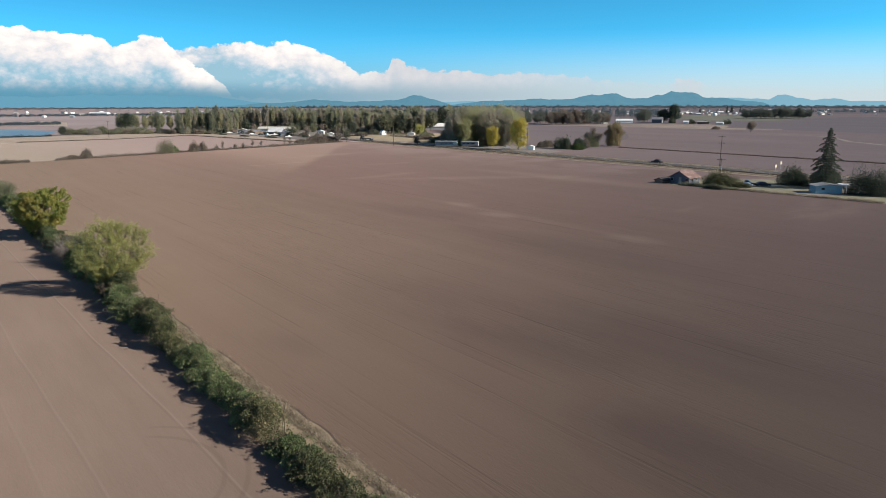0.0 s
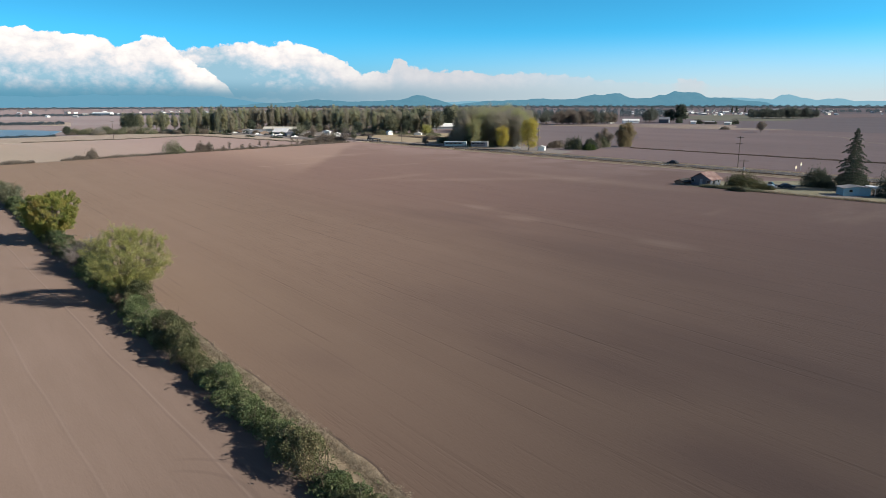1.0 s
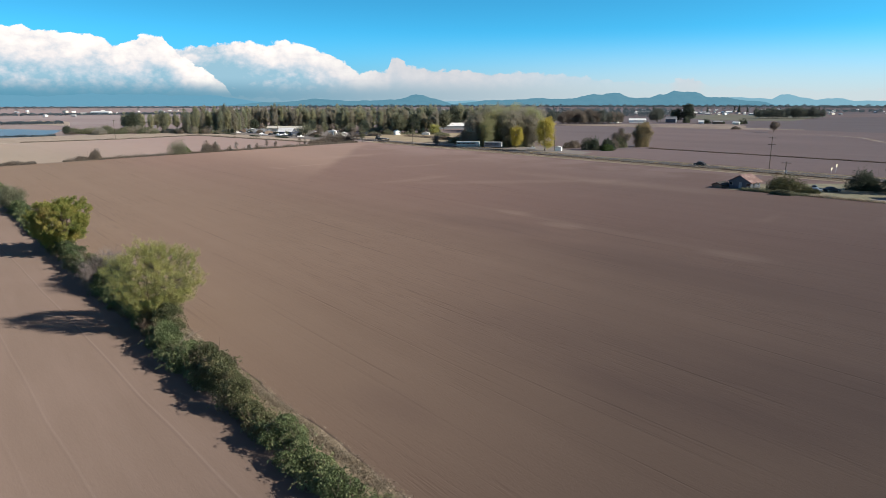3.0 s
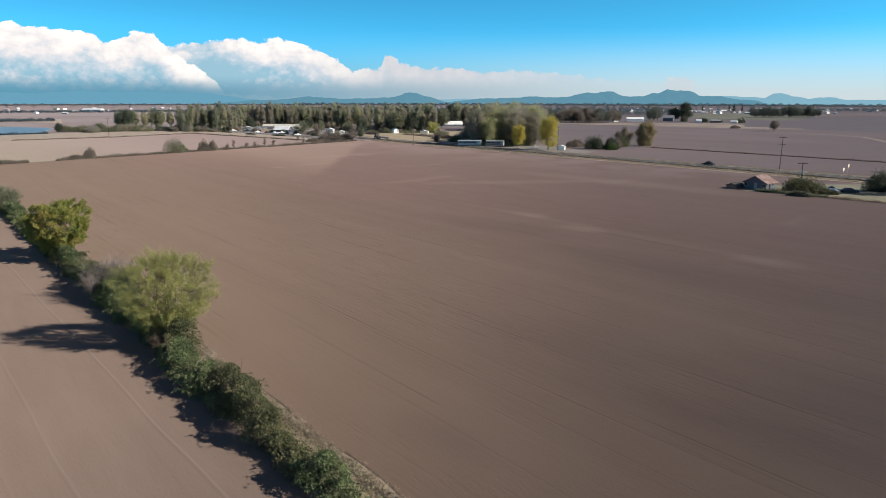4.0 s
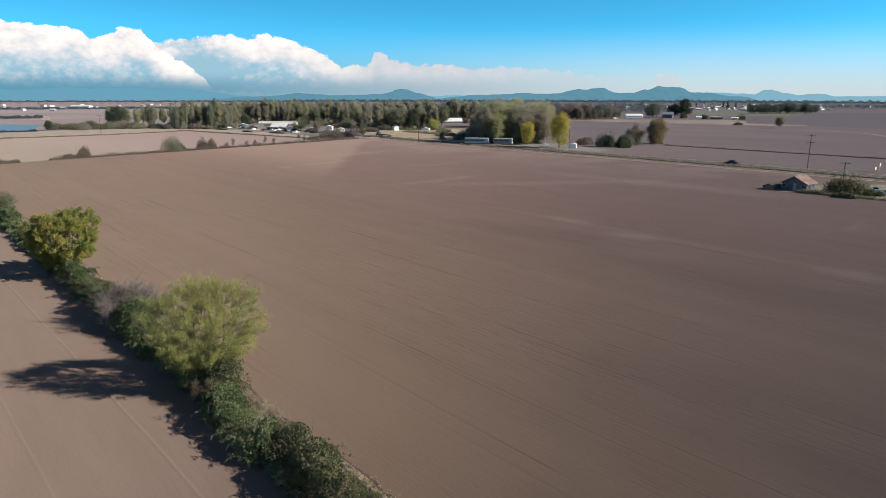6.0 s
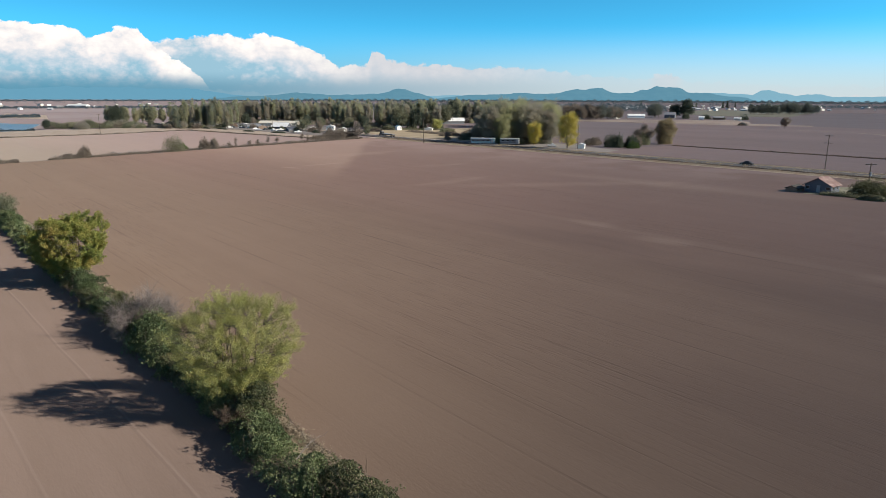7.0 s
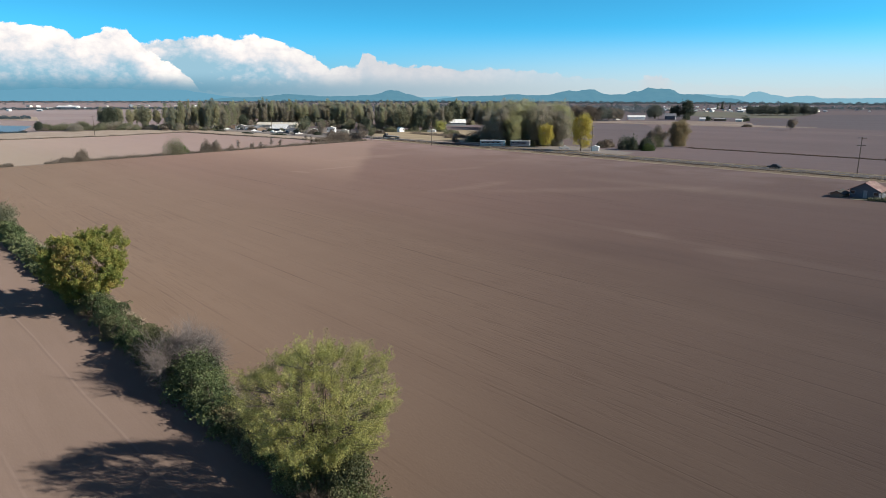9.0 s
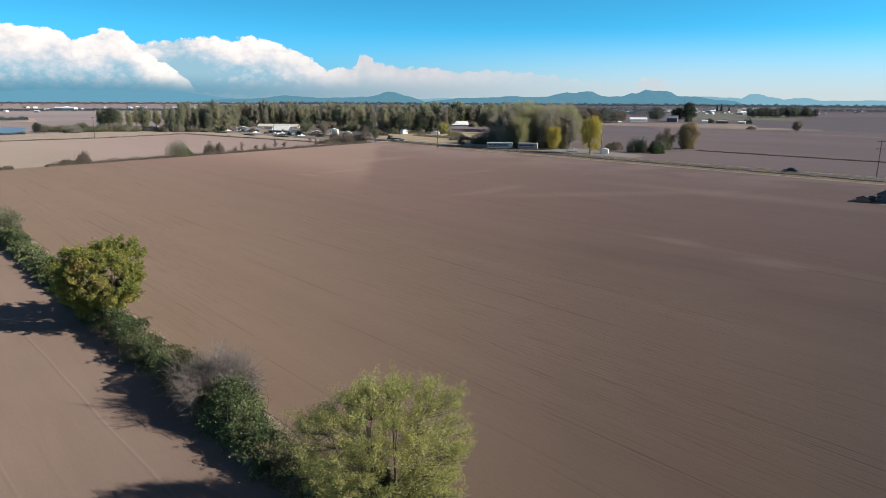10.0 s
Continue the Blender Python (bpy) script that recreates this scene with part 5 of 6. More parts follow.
# ---- yard by the road: yellow trees, grove, white sheds ----
put(make_tree("tree", "tall yellow autumn tree beside the road", 31, 17.5, 5.8, 0.1, 150, 90, 0.42, M_YELLOW, "plume", 0.28, 0.14), 27.0, 367.0)
put(make_tree("tree", "bright yellow young autumn tree in the yard", 32, 13.6, 4.4, 0.3, 90, 80, 0.40, M_YELLOW, "plume", 0.18, 0.16), 13.4, 390.5)
kiosk = building("white_shed", "small white shed beside the road", 3.8, 2.8, 1.9, 2.4, M_WHITE, M_ROOFWHITE, (), None, "shed", 0.2)
put(kiosk, 33.9, 367.5, -20)
for k, (x, y, ln, wd, ht, mat, lab) in enumerate((
        (52.5, 377.0, 9.0, 8.0, 6.8, M_DARK, "dark-green rounded shrub in the roadside yard"),
        (62.0, 378.0, 8.0, 7.0, 5.6, M_DARK, "dark-green shrub in the roadside yard"),
        (60.0, 369.5, 6.5, 5.0, 3.4, M_GREENSHRUB, "fresh green rounded shrub by the road"),
        (45.0, 392.0, 12.0, 6.0, 4.0, M_BROWNLEAF, "brown scrub behind the yard"),
        (72.0, 395.0, 10.0, 7.0, 6.5, M_GREY, "grey-green bush under a thin tree"),
        (86.5, 401.5, 8.0, 6.5, 6.0, M_RUST, "tan-green bush round the foot of an autumn tree"),
        (67.0, 388.0, 8.0, 6.0, 5.0, M_BROWNLEAF, "brown bush behind dark shrubs"))):
    put(make_bush("shrub", lab, 230 + k, ln, wd, ht, 5200, 0.6, mat, "shrub", 10, 0.7), x, y, 10 * k)
put(make_tree("tree", "thin grey-brown tree in the yard", 41, 11.0, 4.6, 0.8, 60, 60, 0.55, M_BROWNLEAF, "plume", 0.2, 0.16), 73.0, 396.0)
put(make_tree("tree", "brown-green autumn tree at the field's edge", 42, 14.0, 5.2, 0.5, 110, 90, 0.6, M_RUST, "plume", 0.26, 0.15), 86.5, 402.0)

GROVE = "trees of the roadside grove"
kinds = []
for s in range(5):
    kinds.append(make_tree("tree", "tall sparse grey-brown tree in a grove" if s in (0, 3) else "tall dull-green broadleaf tree in a grove", 50 + s, 21.0 + s, 6.2 + 0.3 * s, 0.5, 130, 150, 0.46, M_GROVEGREY if s in (0, 3) else M_GROVE, "plume" if s % 2 else "round", 0.32, 0.15, limbs=10))
rng = np.random.default_rng(5)
spots = []
for k in range(60):
    for _ in range(40):
        x, y = rng.uniform(-12, 60), rng.uniform(396, 480)
        if x < -12 + (y - 396) * 0.25 or x > 24 + (y - 396) * 0.16:
            continue
        if all((x - a) ** 2 + (y - b2) ** 2 > 20 for a, b2 in spots):
            spots.append((x, y))
            break
for k, (x, y) in enumerate(spots):
    src = kinds[k % 5]
    s = rng.uniform(0.78, 1.0)
    ob = put(src, x, y, rng.uniform(0, 360), s) if k < 5 else again(src, x, y, rng.uniform(0, 360), s, rng.uniform(0.92, 1.08))
    ob["group"] = GROVE

for k, (x, y, s) in enumerate(((-15, 424, 0.55), (-10, 414, 0.66), (-5, 408, 0.74), (2, 404, 0.85), (-12, 438, 0.72), (9, 401, 0.9), (18, 402, 0.88), (-2, 424, 0.8))):
    ob = again(kinds[(0, 3, 0, 2, 3, 0, 3, 1)[k]], x, y, 53 * k, s, rng.uniform(0.92, 1.05))
    ob["group"] = GROVE

# ---- poplar wood ----
WOOD = "trees of the poplar wood"
pops = []
for s in range(7):
    pops.append(make_tree("poplar", "slender olive-green poplar in a wood", 70 + s, 22.5 + 0.5 * s, 2.9 + 0.2 * s, 0.4, 84, 150, 0.46, M_POPLAR if s % 3 else M_GROVEGREY, "plume" if s % 2 else "poplar", 0.26, 0.20, limbs=10))
rng = np.random.default_rng(9)
spots = []
rows = 0
tries = 0
while len(spots) < 290 and tries < 12000:
    tries += 1
    f = rng.uniform(0, 1)
    x = -255 + 262 * f
    front = 560 - 4 * f
    if -205 < x < -125:
        front = 640
    elif x > -125 and x < -95:
        front = 590
    elif -40 < x:
        front = 690
    y = front + rng.uniform(0, 1) ** 1.4 * 150
    x += (y - 560) * 0.05 * (1 if x > -100 else -1.0)
    if all((x - a) ** 2 + (y - b2) ** 2 > 14 for a, b2 in spots):
        spots.append((x, y))
for k, (x, y) in enumerate(spots):
    src = pops[k % 7]
    s = rng.uniform(0.76, 0.95)
    ob = put(src, x, y, rng.uniform(0, 360), s) if k < 7 else again(src, x, y, rng.uniform(0, 360), s, rng.uniform(0.88, 1.06))
    ob["group"] = WOOD

# dark broad trees at the wood's right end
wide = []
for s in range(3):
    wide.append(make_tree("tree", "dark-green broad tree at the edge of the wood", 90 + s, 17.0 + 2 * s, 7.0, 1.0, 80, 60, 0.95, M_DARK if s else M_GREY, "round", 0.35, 0.19, limbs=8))
for k, (x, y, s) in enumerate(((-70, 556, 0.95), (-58, 560, 0.9), (-47, 575, 1.0), (-36, 620, 1.05), (-64, 590, 1.15), (-28, 690, 1.1), (-12, 700, 1.1), (-235, 622, 0.95), (-228, 640, 1.0))):
    put(wide[k], x, y, 40 * k, s) if k < 3 else again(wide[k % 3], x, y, 47 * k, s)
put(make_tree("tree", "pale green willow by the golden grass", 95, 8.0, 4.2, 0.6, 50, 50, 0.7, M_WILLOW, "round", 0.2, 0.22), -41, 548)
put(make_tree("tree", "small red-brown tree beside the road", 96, 5.6, 2.0, 0.4, 34, 40, 0.45, M_BROWNLEAF, "round", 0.12, 0.24), -32.5, 412)
for k, (x, y, ln, wd, ht, mat) in enumerate(((-20, 432, 13, 7, 4.2, M_GREY), (-8, 420, 10, 5, 3.2, M_BROWNLEAF), (-31, 470, 16, 6, 2.8, M_BROWNLEAF), (-14, 500, 24, 8, 3.6, M_BROWNLEAF), (-33, 515, 22, 6, 3.0, M_GREY))):
    put(make_bush("shrub", "dull scrubby bushes at the edge of dry grass", 240 + k, ln, wd, ht, 4000, 0.6, mat, "shrub", 8, 0.8), x, y, 15 * k)

# undergrowth along the wood's foot, and the trees that join wood and grove
rng = np.random.default_rng(23)
under = [make_bush("shrub", ("grey-green", "brown", "grey-green", "brown")[s] + " undergrowth at the foot of the wood", 700 + s, 9, 6, 5.0, 3200, 0.5, (M_GREY, M_BROWNLEAF, M_POPLAR, M_GROVEGREY)[s], "shrub", 8, 0.9) for s in range(4)]
spots = [(-256 + 5.4 * q + rng.normal() * 1.5, (556 if q < 9 or q > 30 else 634 if q < 25 else 584) + rng.uniform(-3, 8)) for q in range(41)]
spots += [(-40 + 6.0 * q, 676 + rng.uniform(-4, 10)) for q in range(8)]
spots += [(-10 + 5.5 * q + rng.normal(), 394 + 0.25 * q + rng.uniform(0, 9)) for q in range(7)]
spots += [(-14 + rng.uniform(-4, 8), 440 + 8 * q) for q in range(7)]
for k, (x, y) in enumerate(spots):
    s = rng.uniform(0.6, 1.05)
    ob = put(under[k], x, y, rng.uniform(0, 360), s) if k < 4 else again(under[k % 4], x, y, rng.uniform(0, 360), s, rng.uniform(0.8, 1.3))
    ob["group"] = "undergrowth of the woods"
for k, (x, y, s) in enumerate(((-6, 618, 0.8), (0, 612, 0.9), (6, 600, 0.95), (14, 578, 0.9), (-2, 585, 0.75), (4, 548, 0.7), (20, 545, 0.85), (16, 512, 0.8), (12, 618, 0.95), (26, 590, 1.0))):
    ob = again(kinds[k % 5], x, y, 71 * k, s, rng.uniform(0.9, 1.1))
    ob["group"] = GROVE

# ---- field corner and left boundary ----
for k, (v, off, ln, wd, ht, mat, lab) in enumerate((
        (65, 0, 5.0, 4.0, 4.8, M_BROWNLEAF, "thin brown bush on the field boundary"),
        (60, 1, 6.0, 3.0, 1.8, M_BROWNLEAF, "low weedy bushes on the field boundary"),
        (104, 0, 9.5, 7.0, 7.4, M_GREY, "rounded grey-green bush on the field boundary"),
        (109, 1, 4.5, 3.0, 3.4, M_GREENSHRUB, "small green bush on the field boundary"),
        (120, 1, 5.5, 4.0, 5.6, M_BROWNLEAF, "brown leafless bush on the field boundary"),
        (125, 0, 4.5, 3.5, 5.2, M_BROWNLEAF, "brown leafless bush on the field boundary"))):
    put(make_bush("shrub", lab, 260 + k, ln, wd, ht, 5000, 0.36, mat, "shrub", 10, 0.9), *uv(bound(v) - off, v), ROAD_ANGLE + 90)
for k, (v, h) in enumerate(((133, 2.6), (137, 4.2), (145, 2.8), (150, 3.0), (156, 4.6), (162, 4.2), (179, 5.2), (183, 3.8))):
    put(make_tree("sapling", "slim bare brown sapling on the field boundary", 280 + k, h * 1.15, 0.95, 0.2, 18, 24, 0.32, M_BROWNLEAF, "poplar", 0.05, 0.35, category="sapling", limbs=4), *uv(bound(v), v))
for k, (x, y, ln, ht) in enumerate(((-108, 428, 12, 2.6), (-103, 434, 12, 5.0), (-97, 436, 12, 5.6), (-92, 441, 10, 5.0), (-100, 446, 14, 6.0))):
    put(make_bush("thicket", "dense brown thicket at the corner of the field", 300 + k, ln, 6.5, ht, 5000, 0.42, M_BROWNLEAF, "thicket", 14, 0.8), x, y, 42)
put(make_tree("tree", "bare brown tree at the corner of the field", 310, 10.0, 3.0, 0.6, 46, 34, 0.45, M_BROWNLEAF, "round", 0.16, 0.22), -86.5, 438)
put(make_tree("tree", "slender grey-green tree at the corner of the field", 311, 10.5, 2.4, 1.5, 40, 34, 0.45, M_GREY, "poplar", 0.14, 0.24), -81.5, 440)
put(make_tree("tree", "red-brown autumn tree before the farm buildings", 312, 9.5, 3.2, 0.6, 44, 36, 0.5, M_BROWNLEAF, "round", 0.16, 0.22), -119, 485)
put(make_tree("tree", "grey-green tree before the farm buildings", 313, 10.0, 5.0, 0.8, 46, 40, 0.65, M_GREY, "round", 0.2, 0.22), -138, 520)

# ---- farm buildings before the wood ----
def place(ob, x, y, turn):
    return put(ob, x, y, turn)


place(building("barn", "long low barn with a pale weathered roof", 7, 34, 2.4, 4.0, M_OFFWHITE, M_OFFWHITE, (), None, "barn", 0.5), -178, 612, 82)
place(building("barn", "barn with a bright white sheet roof", 9, 12.5, 1.9, 4.5, M_BLUEWALL, M_ROOFWHITE, [("f", -3.5, 1.0, 1.2, 1.0), ("f", 3.5, 1.0, 1.2, 1.0)], None, "barn", 0.8, big_door=True), -163, 560, 75)
place(building("cottage", "small white cottage with a pale roof", 7, 8, 2.8, 4.8, M_WHITE, M_ROOFWHITE, [("f", -1.8, 1, 1, 1), ("f", 1.8, 1, 1, 1)], 0.0, "house", 0.4), -229, 612, 15)
place(building("workshop", "white workshop beside the field corner", 6, 4, 2.8, 3.7, M_WHITE, M_ROOFWHITE, [("f", -2.2, 1.2, 0.9, 1.0), ("f", 2.2, 1.2, 0.9, 1.0)], None, "workshop", 0.3, big_door=True), -121, 540, -6)
place(building("shed", "low grey shed in the farmyard", 14, 6, 2.4, 3.4, M_GREYWALL, M_ROOFGREY, (), None, "shed", 0.3, big_door=True), -188, 575, 20)
place(building("shed", "low dark shed in the farmyard", 12, 6, 2.6, 3.6, M_BROWNWALL, M_ROOFGREY, (), None, "shed", 0.3), -213, 590, 15)
place(building("shed", "small dark open shed beside the scrub", 13, 6, 2.6, 3.8, M_BROWNWALL, M_ROOFGREY, (), None, "shed", 0.3), -262, 622, 10)
place(building("cottage", "small white house at the edge of the wood", 4, 4, 2.6, 3.6, M_WHITE, M_TEAL, [("f", 1.2, 1.2, 1, 1)], -1.2, "house", 0.3), -70, 541, 30)
place(building("barn", "barn with a wide white roof behind trees", 11, 24, 2.8, 5.4, M_GREYWALL, M_ROOFWHITE, (), None, "barn", 0.6, big_door=True), -30, 664, 96)
place(building("shed", "low white shed behind golden grass", 6, 3, 1.4, 2.1, M_WHITE, M_ROOFWHITE, (), None, "shed", 0.3), -47, 541, -12)
for k, (x, y, turn, paint, lab, pick) in enumerate((
        (-172, 528, 10, M_SILVER, "silver car parked in the farmyard", False), (-160, 524, 160, M_WHITE, "white van parked in the farmyard", True),
        (-152, 512, 30, M_BLUECAR, "blue car parked in the farmyard", False), (-140, 504, 100, M_BLACKCAR, "black pickup parked in the farmyard", True),
        (-206, 566, 20, M_WHITE, "white car parked in the farmyard", False), (-225, 585, 20, M_SILVER, "silver car parked by the cottage", False),
        (-194, 560, 5, M_BLUECAR, "blue pickup parked in the farmyard", True), (-116, 512, 10, M_WHITE, "white pickup parked by the workshop", True),
        (-106, 506, 40, M_WHITE, "white car parked by the thicket", False), (-237, 590, 10, M_WHITE, "white pickup parked by the cottage", True),
        (-144, 527, 80, M_SILVER, "silver pickup parked beside trees", True), (21, 378, 0, M_SILVER, "silver pickup parked under the yellow tree", True),
        (-205, 569, 15, M_BLUECAR, "blue pickup in a row of parked vehicles", True), (-197, 566, 20, M_SILVER, "silver van in a row of parked vehicles", True), (-189, 562, 10, M_SILVER, "silver car in a row of parked vehicles", False),
        (-178, 541, 30, M_WHITE, "white car parked before the barns", False), (-169, 536, 60, M_BLACKCAR, "black car parked before the barns", False), (-157, 531, 20, M_WHITE, "white pickup parked before the barns", True),
        (-150, 521, 0, M_BLUECAR, "blue van parked beside the field", True), (-145, 513, 40, M_BLACKCAR, "black car parked beside the field", False), (-137, 501, 20, M_WHITE, "white van parked beside the field", True),
        (-127, 520, 80, M_WHITE, "white car parked before the workshop", False), (-283, 622, 10, M_WHITE, "white pickup parked beside the scrub belt", True), (-270, 618, 0, M_WHITE, "white car parked beside the scrub belt", False))):
    put(make_car("parked_car", lab, paint, 5.0, 1.9, 1.8 if pick else 1.5, pick), x, y, turn)
for k, (x, y, ln) in enumerate(((-150, 497, 18), (-176, 515, 14), (-205, 545, 16), (-240, 566, 20), (-222, 556, 12))):
    put(make_bush("shrub", "low dark scrub at the edge of the farmyard", 330 + k, ln, 3.0, 1.0, 900, 0.6, M_DARK, "shrub", 6, 0.7), x, y, -40)

# more clutter in the yard: trailers, sheds, brown and dark bushes between the buildings
for k, (x, y, w0, d0, h0, wall, roof, turn, lab) in enumerate((
        (-200, 583, 9, 4.0, 2.2, M_GREYWALL, M_ROOFWHITE, 5, "low grey shed with a white roof in the farmyard"),
        (-176, 550, 7, 3.5, 2.0, M_BROWNWALL, M_ROOFGREY, 40, "small brown shed in the farmyard"),
        (-149, 535, 8, 4.0, 2.2, M_BLUEWALL, M_ROOFGREY, 20, "low blue-grey shed in the farmyard"),
        (-130, 520, 6, 3.0, 2.2, M_BROWNWALL, M_ROOFWHITE, 10, "small dark shed with a pale roof"),
        (-108, 517, 5, 3.0, 2.0, M_OFFWHITE, M_ROOFWHITE, 0, "small cream shed by the thicket"),
        (-246, 606, 6, 3.5, 2.2, M_GREYWALL, M_ROOFGREY, 25, "small grey shed beside scrub"))):
    place(building("shed", lab, w0, d0, h0, h0 + 1.0, wall, roof, (), None, "shed", 0.25), x, y, turn)
for k, (x, y, ln, wd, ht, mat) in enumerate((
        (-214, 575, 9, 6, 4.5, M_DARK), (-186, 562, 7, 5, 3.6, M_BROWNLEAF), (-168, 546, 6, 4, 2.0, M_DARK), (-158, 540, 6, 4, 2.6, M_GREY), (-143, 524, 6, 4, 2.4, M_DARK),
        (-130, 512, 6, 4, 3.0, M_BROWNLEAF), (-124, 500, 6, 4, 2.2, M_DARK), (-113, 492, 9, 5, 3.6, M_BROWNLEAF), (-104, 481, 8, 5, 4.0, M_GREY), (-198, 571, 6, 4, 2.4, M_DARK),
        (-236, 598, 10, 6, 5.0, M_GREY), (-252, 602, 10, 6, 4.0, M_DARK), (-270, 606, 12, 6, 5.0, M_GREY), (-284, 600, 12, 6, 4.6, M_GREY), (-85, 520, 12, 5, 2.6, M_BROWNLEAF), (-78, 548, 8, 5, 4.0, M_GREY))):
    put(make_bush("shrub", {"dark_green_leaves": "dark-green", "brown_autumn_leaves": "brown autumn"}.get(mat.name, "grey-green") + " bush between the farm buildings", 440 + k, ln, wd, ht, 2600, 0.5, mat, "shrub", 8, 0.9), x, y, 37 * k)
for k, (x, y, s) in enumerate(((-150, 590, 0.55), (-132, 560, 0.5), (-205, 606, 0.6), (-108, 548, 0.5), (-96, 545, 0.6))):
    again(wide[0] if k % 2 else wide[1], x, y, 61 * k, s)

# ---- scrub belt and thin trees by the pond ----
rng = np.random.default_rng(15)
scrub = [make_bush("scrub_bush", ("grey-green", "brown", "grey-green", "grey")[s] + " scrub bush in a belt by the pond", 350 + s, 18, 10, 5.0, 5200, 0.6, (M_GREY, M_BROWNLEAF, M_GREY, M_GROVEGREY)[s], "shrub", 8, 0.8) for s in range(4)]
line = [(-338 + 92 * f, 532 + 44 * f + rng.uniform(-6, 30), rng.uniform(0.5, 1.15)) for f in np.linspace(0, 1, 24)]
for k, (x, y, s) in enumerate(line):
    ob = put(scrub[k], x, y, rng.uniform(0, 360), s) if k < 4 else again(scrub[k % 4], x, y, rng.uniform(0, 360), s, rng.uniform(0.8, 1.2))
    ob["group"] = "bushes of the scrub belt"
thin = [make_tree("tree", "thin grey-green tree in a loose row", 360 + s, 17.0 + s, 3.8, 1.5, 60, 36, 0.9, M_GREY if s == 1 else M_POPLAR, "poplar", 0.25, 0.2, limbs=8) for s in range(4)]
k = 0
for f in np.linspace(0, 1, 34):
    x = -322 + 88 * f + rng.normal() * 3
    y = 596 + 34 * f + rng.uniform(-8, 45)
    s = rng.uniform(0.6, 1.0)
    ob = put(thin[k], x, y, 30 * k, s) if k < 4 else again(thin[k % 4], x, y, 33 * k, s)
    ob["group"] = "loose row of trees"
    k += 1
again(wide[1], -312, 596, 30, 0.95)
again(wide[2], -318, 604, 80, 0.8)
again(wide[1], -331, 530, 10, 0.42)

# ---- far right: barns, tree belts, lone tree ----
place(building("barn", "long white distant barn", 8, 20, 3.0, 4.8, M_WHITE, M_ROOFWHITE, (), None, "barn", 0.4), 197, 858, 84)
place(building("shed", "small white distant shed", 6, 7, 4.0, 6.0, M_WHITE, M_ROOFWHITE, (), None, "shed", 0.4), 168, 838, 20)
place(building("barn", "blue-grey distant barn with a white gable", 8, 12, 4.5, 7.2, M_BLUEWALL, M_ROOFGREY, (), None, "barn", 0.5, big_door=True), 240, 862, 60)
place(building("shed", "white distant farm shed", 4.5, 6, 2.4, 3.6, M_WHITE, M_ROOFWHITE, (), None, "shed", 0.4), 262, 818, 70)
place(building("shed", "brown distant farm shed", 5, 11, 2.4, 3.4, M_BROWNWALL, M_ROOFGREY, (), None, "shed", 0.4), 280, 815, 80)
place(building("shed", "low pale distant farm shed", 5, 7, 2.2, 3.0, M_OFFWHITE, M_ROOFWHITE, (), None, "shed", 0.4), 292, 790, 60)
put(make_tree("tree", "big dark tree beside distant barns", 401, 25, 8.0, 1.0, 90, 60, 1.3, M_DARK, "round", 0.5, 0.2), 262, 868)
put(make_tree("tree", "dark round tree beside distant barns", 402, 17, 7.0, 0.8, 70, 50, 1.2, M_DARK, "round", 0.4, 0.2), 250, 872)
put(make_tree("tree", "brown lone tree in a bare field", 403, 9.6, 3.9, 1.2, 60, 40, 0.6, M_BROWNLEAF, "round", 0.18, 0.2), 243, 586)
put(make_bush("shrub", "low brown bush in a bare field", 404, 9, 5, 3.0, 700, 0.8, M_BROWNLEAF, "shrub", 6, 0.8), 237, 650)
put(make_bush("shrub", "round dark bush beside distant sheds", 405, 9, 8, 6.5, 900, 0.9, M_DARK, "shrub", 6, 0.6), 306, 806)
far_t = [make_tree("tree", "distant dark-brown tree in a belt", 410 + s, 17.0 + s, 6.0, 0.5, 60, 64, 0.85, M_BROWNLEAF if s < 2 else M_FARTREE, "round", 0.35, 0.24, limbs=6) for s in range(4)]
k = 0
for x0, y0, x1, y1, n, kk in ((96, 796, 134, 800, 13, (0, 1)), (100, 812, 140, 818, 12, (0, 1)), (138, 800, 172, 830, 9, (2, 0)), (222, 885, 236, 898, 4, (2, 3)), (436, 1066, 532, 1072, 16, (2, 3)), (440, 1085, 536, 1090, 14, (2, 3)), (60, 790, 96, 840, 8, (2, 3))):
    for f in np.linspace(0, 1, n):
        src = far_t[kk[k % 2]]
        x, y = x0 + (x1 - x0) * f + rng.normal() * 1.5, y0 + (y1 - y0) * f + rng.normal() * 2
        ob = again(src, x, y, rng.uniform(0, 360), rng.uniform(0.75, 0.98), rng.uniform(0.85, 1.05))
        ob["group"] = "trees of distant belts"
        k += 1
for s, (x, y) in enumerate(((128, 806), (112, 806), (229, 890), (520, 1078))):
    put(far_t[s], x, y)

sheet("field", "dull green distant field before the town", [(330, 960), (420, 930), (640, 1250), (500, 1420), (340, 1180)], -0.03, mottled("green_crop", (0.115, 0.112, 0.085), (0.155, 0.148, 0.112), 0.02))
for k, (x, y, ht) in enumerate(((270, 824, 5.0), (286, 822, 4.0), (255, 850, 7.0), (246, 880, 9.0), (300, 800, 3.5))):
    put(make_bush("shrub", "dark bushes round distant farm sheds", 420 + k, 11, 7, ht, 2500, 0.8, M_DARK, "shrub", 6, 0.7), x, y, 20 * k)

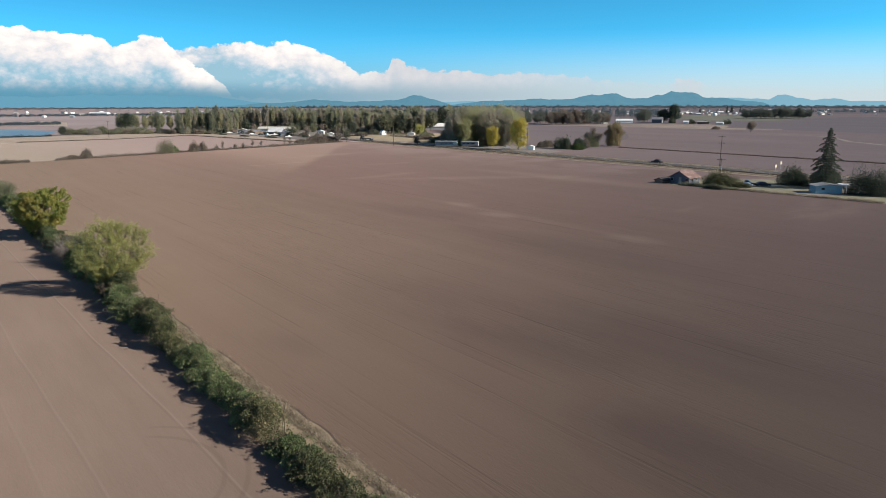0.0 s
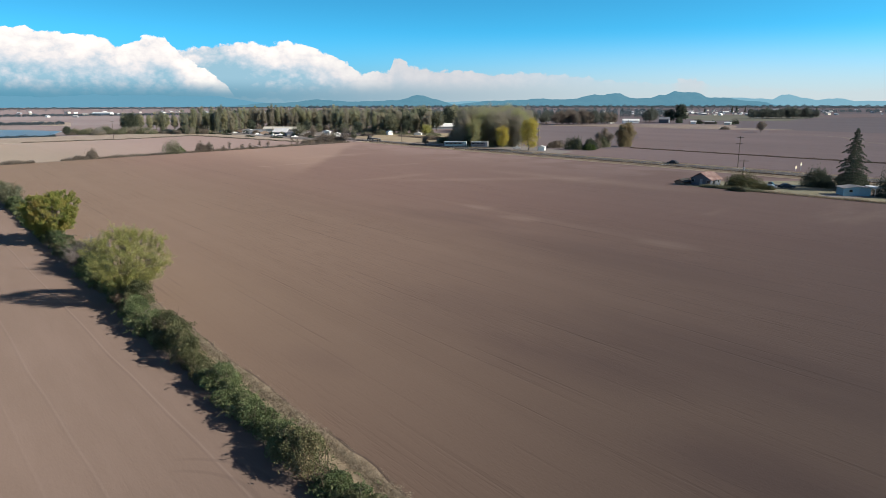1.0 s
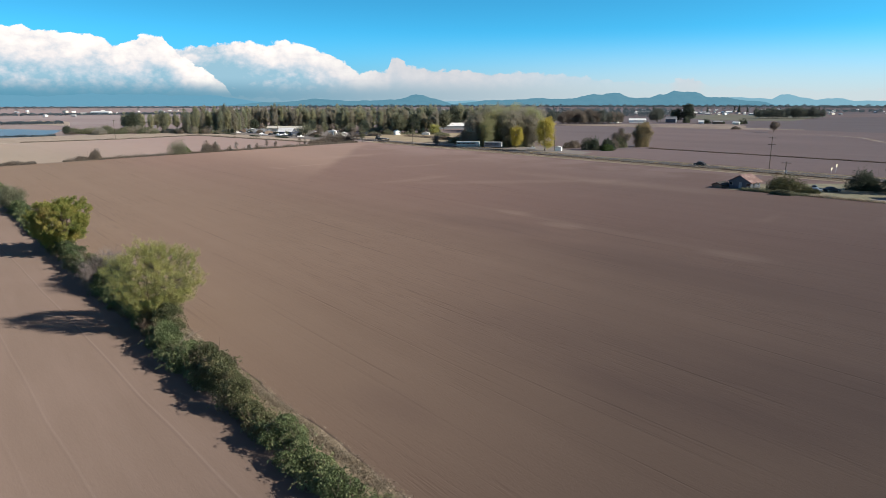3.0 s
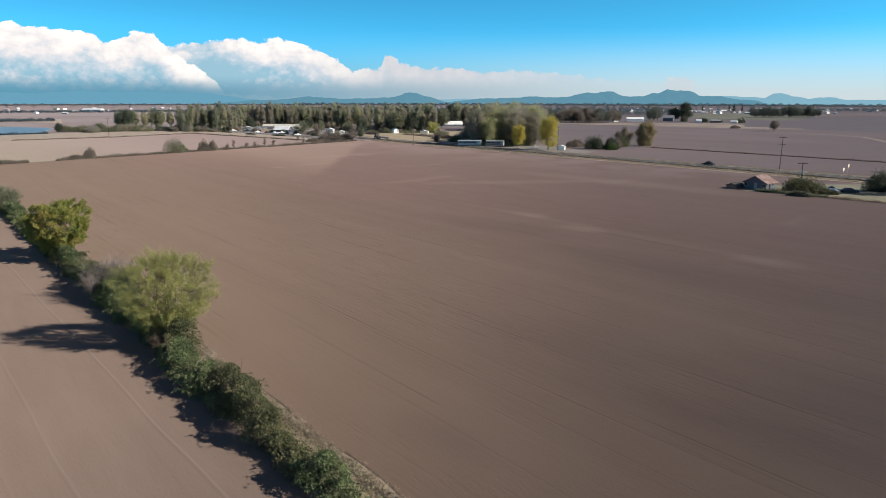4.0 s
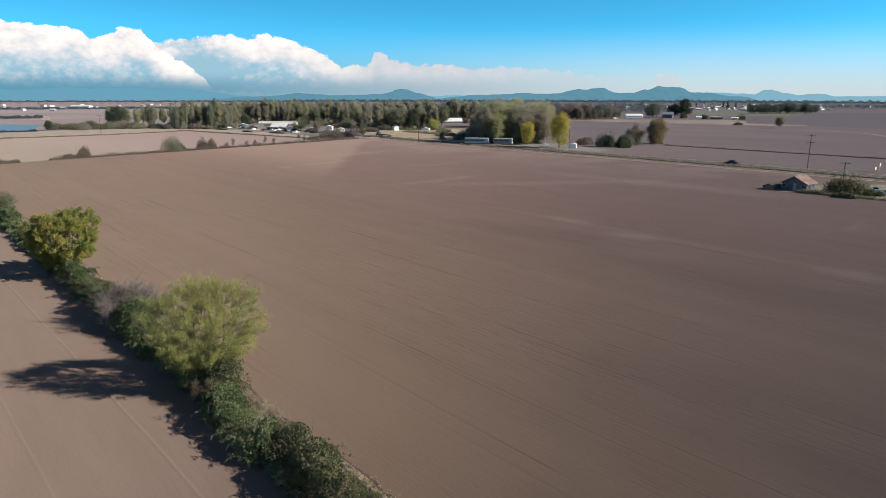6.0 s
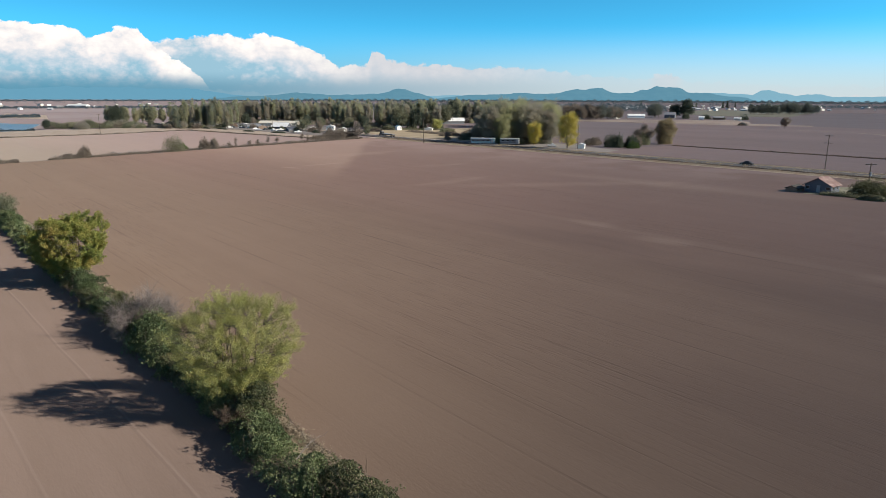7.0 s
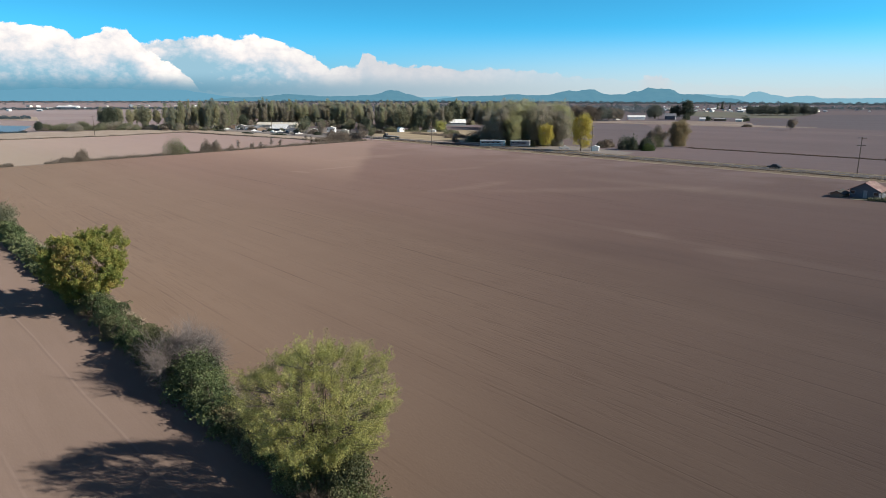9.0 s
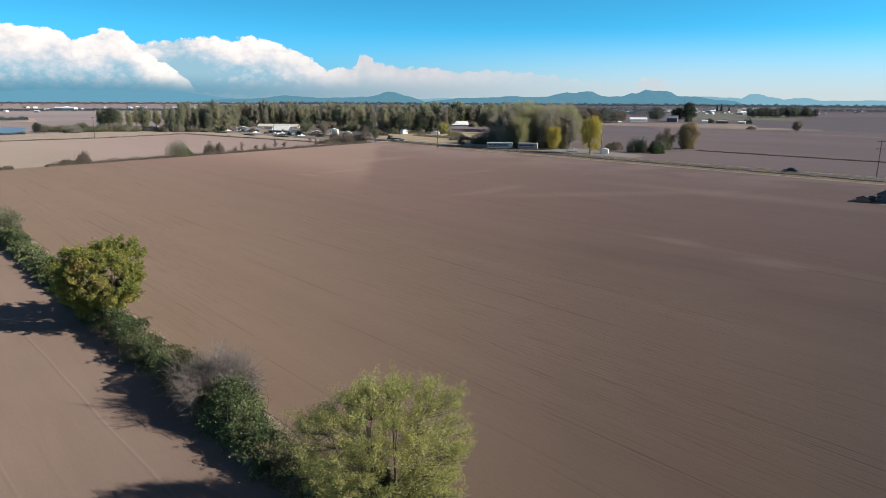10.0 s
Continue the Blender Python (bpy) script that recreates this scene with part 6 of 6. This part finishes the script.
# ---- towards the horizon: woods, farms, a long greenhouse ----
def far_woods(label, seed, az0, az1, d0, d1, h, count, leaf, gap=0.35):
    """A distant band of woodland as one mass of foliage with an uneven top."""
    rng = np.random.default_rng(seed)
    n = count
    a = rng.uniform(az0, az1, n)
    ph = rng.uniform(0, 6.28, 4)
    amp = 0.62 + 0.25 * np.sin(a * 3.1 + ph[0]) * np.sin(a * 7.9 + ph[1]) + 0.22 * np.sin(a * 19 + ph[2]) * np.sin(a * 31 + ph[3])
    keep = amp > gap
    a, amp = a[keep], amp[keep]
    d = d0 + (d1 - d0) * rng.uniform(0, 1, len(a))
    z = rng.uniform(0.02, 1, len(a)) ** 0.8 * h * amp
    r = np.radians(a)
    p = np.stack([np.sin(r) * d, np.cos(r) * d, z + 0.2], 1)
    tagged(new("far_woods", mesh_np("far_woods", *leaves(rng, p, leaf, 2.4, 0.8), M_HAZEWOOD)), label, "woods", kind="stuff")


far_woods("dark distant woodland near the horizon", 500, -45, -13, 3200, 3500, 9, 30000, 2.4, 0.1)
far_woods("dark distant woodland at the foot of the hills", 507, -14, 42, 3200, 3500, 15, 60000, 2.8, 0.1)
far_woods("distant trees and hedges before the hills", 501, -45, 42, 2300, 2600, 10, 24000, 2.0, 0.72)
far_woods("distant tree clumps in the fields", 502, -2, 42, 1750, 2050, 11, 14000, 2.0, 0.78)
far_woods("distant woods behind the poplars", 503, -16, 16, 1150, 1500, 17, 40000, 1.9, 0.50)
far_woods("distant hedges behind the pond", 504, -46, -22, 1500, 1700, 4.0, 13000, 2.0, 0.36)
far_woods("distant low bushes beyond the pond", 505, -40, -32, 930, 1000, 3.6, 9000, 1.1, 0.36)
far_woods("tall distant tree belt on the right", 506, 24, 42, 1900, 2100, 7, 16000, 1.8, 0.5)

greenhouse = building("greenhouse", "very long white distant greenhouse", 12, 48, 4.0, 6.5, M_WHITE, M_ROOFWHITE, (), None, "greenhouse", 0.2)
place(greenhouse, -810, 1440, 78)
rng = np.random.default_rng(33)
farm_kinds = [building("distant_house", "small pale distant farm building", 7 + 1 * s, 11 + 3 * s, 3.0 + 0.3 * s, 5.0 + 0.4 * s, (M_WHITE, M_OFFWHITE, M_GREYWALL)[s], (M_ROOFWHITE, M_ROOFGREY, M_ROOFWHITE)[s], (), None, "house", 0.4) for s in range(3)]
k = 0
for az0, az1, d0, d1, n in ((-35, -22, 1600, 2200, 14), (13, 25, 1420, 1720, 46), (13, 31, 1500, 2500, 60), (-12, 1, 1500, 2200, 10), (1, 12, 1500, 2000, 7), (-22, -14, 1700, 2100, 9), (-36, -31, 1300, 1500, 2)):
    for _ in range(n):
        a, d = radians(rng.uniform(az0, az1)), rng.uniform(d0, d1)
        x, y = math.sin(a) * d, math.cos(a) * d
        turn = rng.uniform(0, 180)
        if k < 3:
            put(farm_kinds[k], x, y, turn)
        else:
            again(farm_kinds[k % 3], x, y, turn, rng.uniform(0.45, 0.9))
        k += 1


spruce = make_conifer("conifer", "dark distant conifer near the town", 600, 17.0, 4.5)
put(spruce, 640, 1690)
for x, y, s in ((655, 1700, 1.15), (560, 1650, 0.8), (900, 1800, 0.9), (500, 1900, 1.0), (330, 1500, 0.8), (700, 1760, 0.85)):
    again(spruce, x, y, 50, s)

# ---- hills ----
def hill(label, seed, bumps, d, depth, mat, low=-0.32):
    """A far range: rounded summits (bearing, height in degrees, width), wooded slopes towards the plain."""
    rng = np.random.default_rng(seed)
    a0 = min(b[0] - 2.6 * b[2] for b in bumps)
    a1 = max(b[0] + 2.6 * b[2] for b in bumps)
    n, rows = 160, 9
    A = np.linspace(a0, a1, n)
    prof = np.zeros(n)
    for c, h, wd in bumps:
        prof += ((h - low) * np.exp(-0.5 * ((A - c) / wd) ** 2)) ** 5
    prof = prof ** 0.2
    for fq in (1.3, 2.9, 6.1, 12.0):
        prof *= 1 + 0.055 / fq ** 0.5 * np.sin(A * fq + rng.uniform(0, 6.28))
    V = []
    for j in range(rows):
        f = j / (rows - 1)
        for i in range(n):
            e = low + prof[i]
            top = 25 + d * math.tan(radians(e))
            wave = 1 - 0.18 * math.sin(A[i] * 5 + j) * (1 - f) * f * 4 * 0.5
            dd = d - depth * (1 - f)
            z = max(-1.0, top) * (f ** 0.8) * wave - 1.0 * (1 - f)
            r = radians(A[i])
            V.append((math.sin(r) * dd - 22.6, math.cos(r) * dd + 27.2, z))
    back = [(x * 1.012, y * 1.012, -1.0) for x, y, z in V[-n:]]
    V += back
    F = [(j * n + i, j * n + i + 1, (j + 1) * n + i + 1, (j + 1) * n + i) for j in range(rows) for i in range(n - 1)]
    tagged(new("hill", mesh_np("hill", V, F, mat, True)), label, "hill", kind="structure")


M_HILL1 = hill_material("haze_glow_hills", (0.05, 0.07, 0.05), HILL_HAZE_NEAR, 0.82)
M_HILL2 = hill_material("pale_haze_glow_hills", (0.05, 0.07, 0.05), HILL_HAZE_FAR, 0.93)
M_HILL3 = hill_material("hazy_mountain", (0.05, 0.07, 0.05), HILL_HAZE_LEFT, 0.96)
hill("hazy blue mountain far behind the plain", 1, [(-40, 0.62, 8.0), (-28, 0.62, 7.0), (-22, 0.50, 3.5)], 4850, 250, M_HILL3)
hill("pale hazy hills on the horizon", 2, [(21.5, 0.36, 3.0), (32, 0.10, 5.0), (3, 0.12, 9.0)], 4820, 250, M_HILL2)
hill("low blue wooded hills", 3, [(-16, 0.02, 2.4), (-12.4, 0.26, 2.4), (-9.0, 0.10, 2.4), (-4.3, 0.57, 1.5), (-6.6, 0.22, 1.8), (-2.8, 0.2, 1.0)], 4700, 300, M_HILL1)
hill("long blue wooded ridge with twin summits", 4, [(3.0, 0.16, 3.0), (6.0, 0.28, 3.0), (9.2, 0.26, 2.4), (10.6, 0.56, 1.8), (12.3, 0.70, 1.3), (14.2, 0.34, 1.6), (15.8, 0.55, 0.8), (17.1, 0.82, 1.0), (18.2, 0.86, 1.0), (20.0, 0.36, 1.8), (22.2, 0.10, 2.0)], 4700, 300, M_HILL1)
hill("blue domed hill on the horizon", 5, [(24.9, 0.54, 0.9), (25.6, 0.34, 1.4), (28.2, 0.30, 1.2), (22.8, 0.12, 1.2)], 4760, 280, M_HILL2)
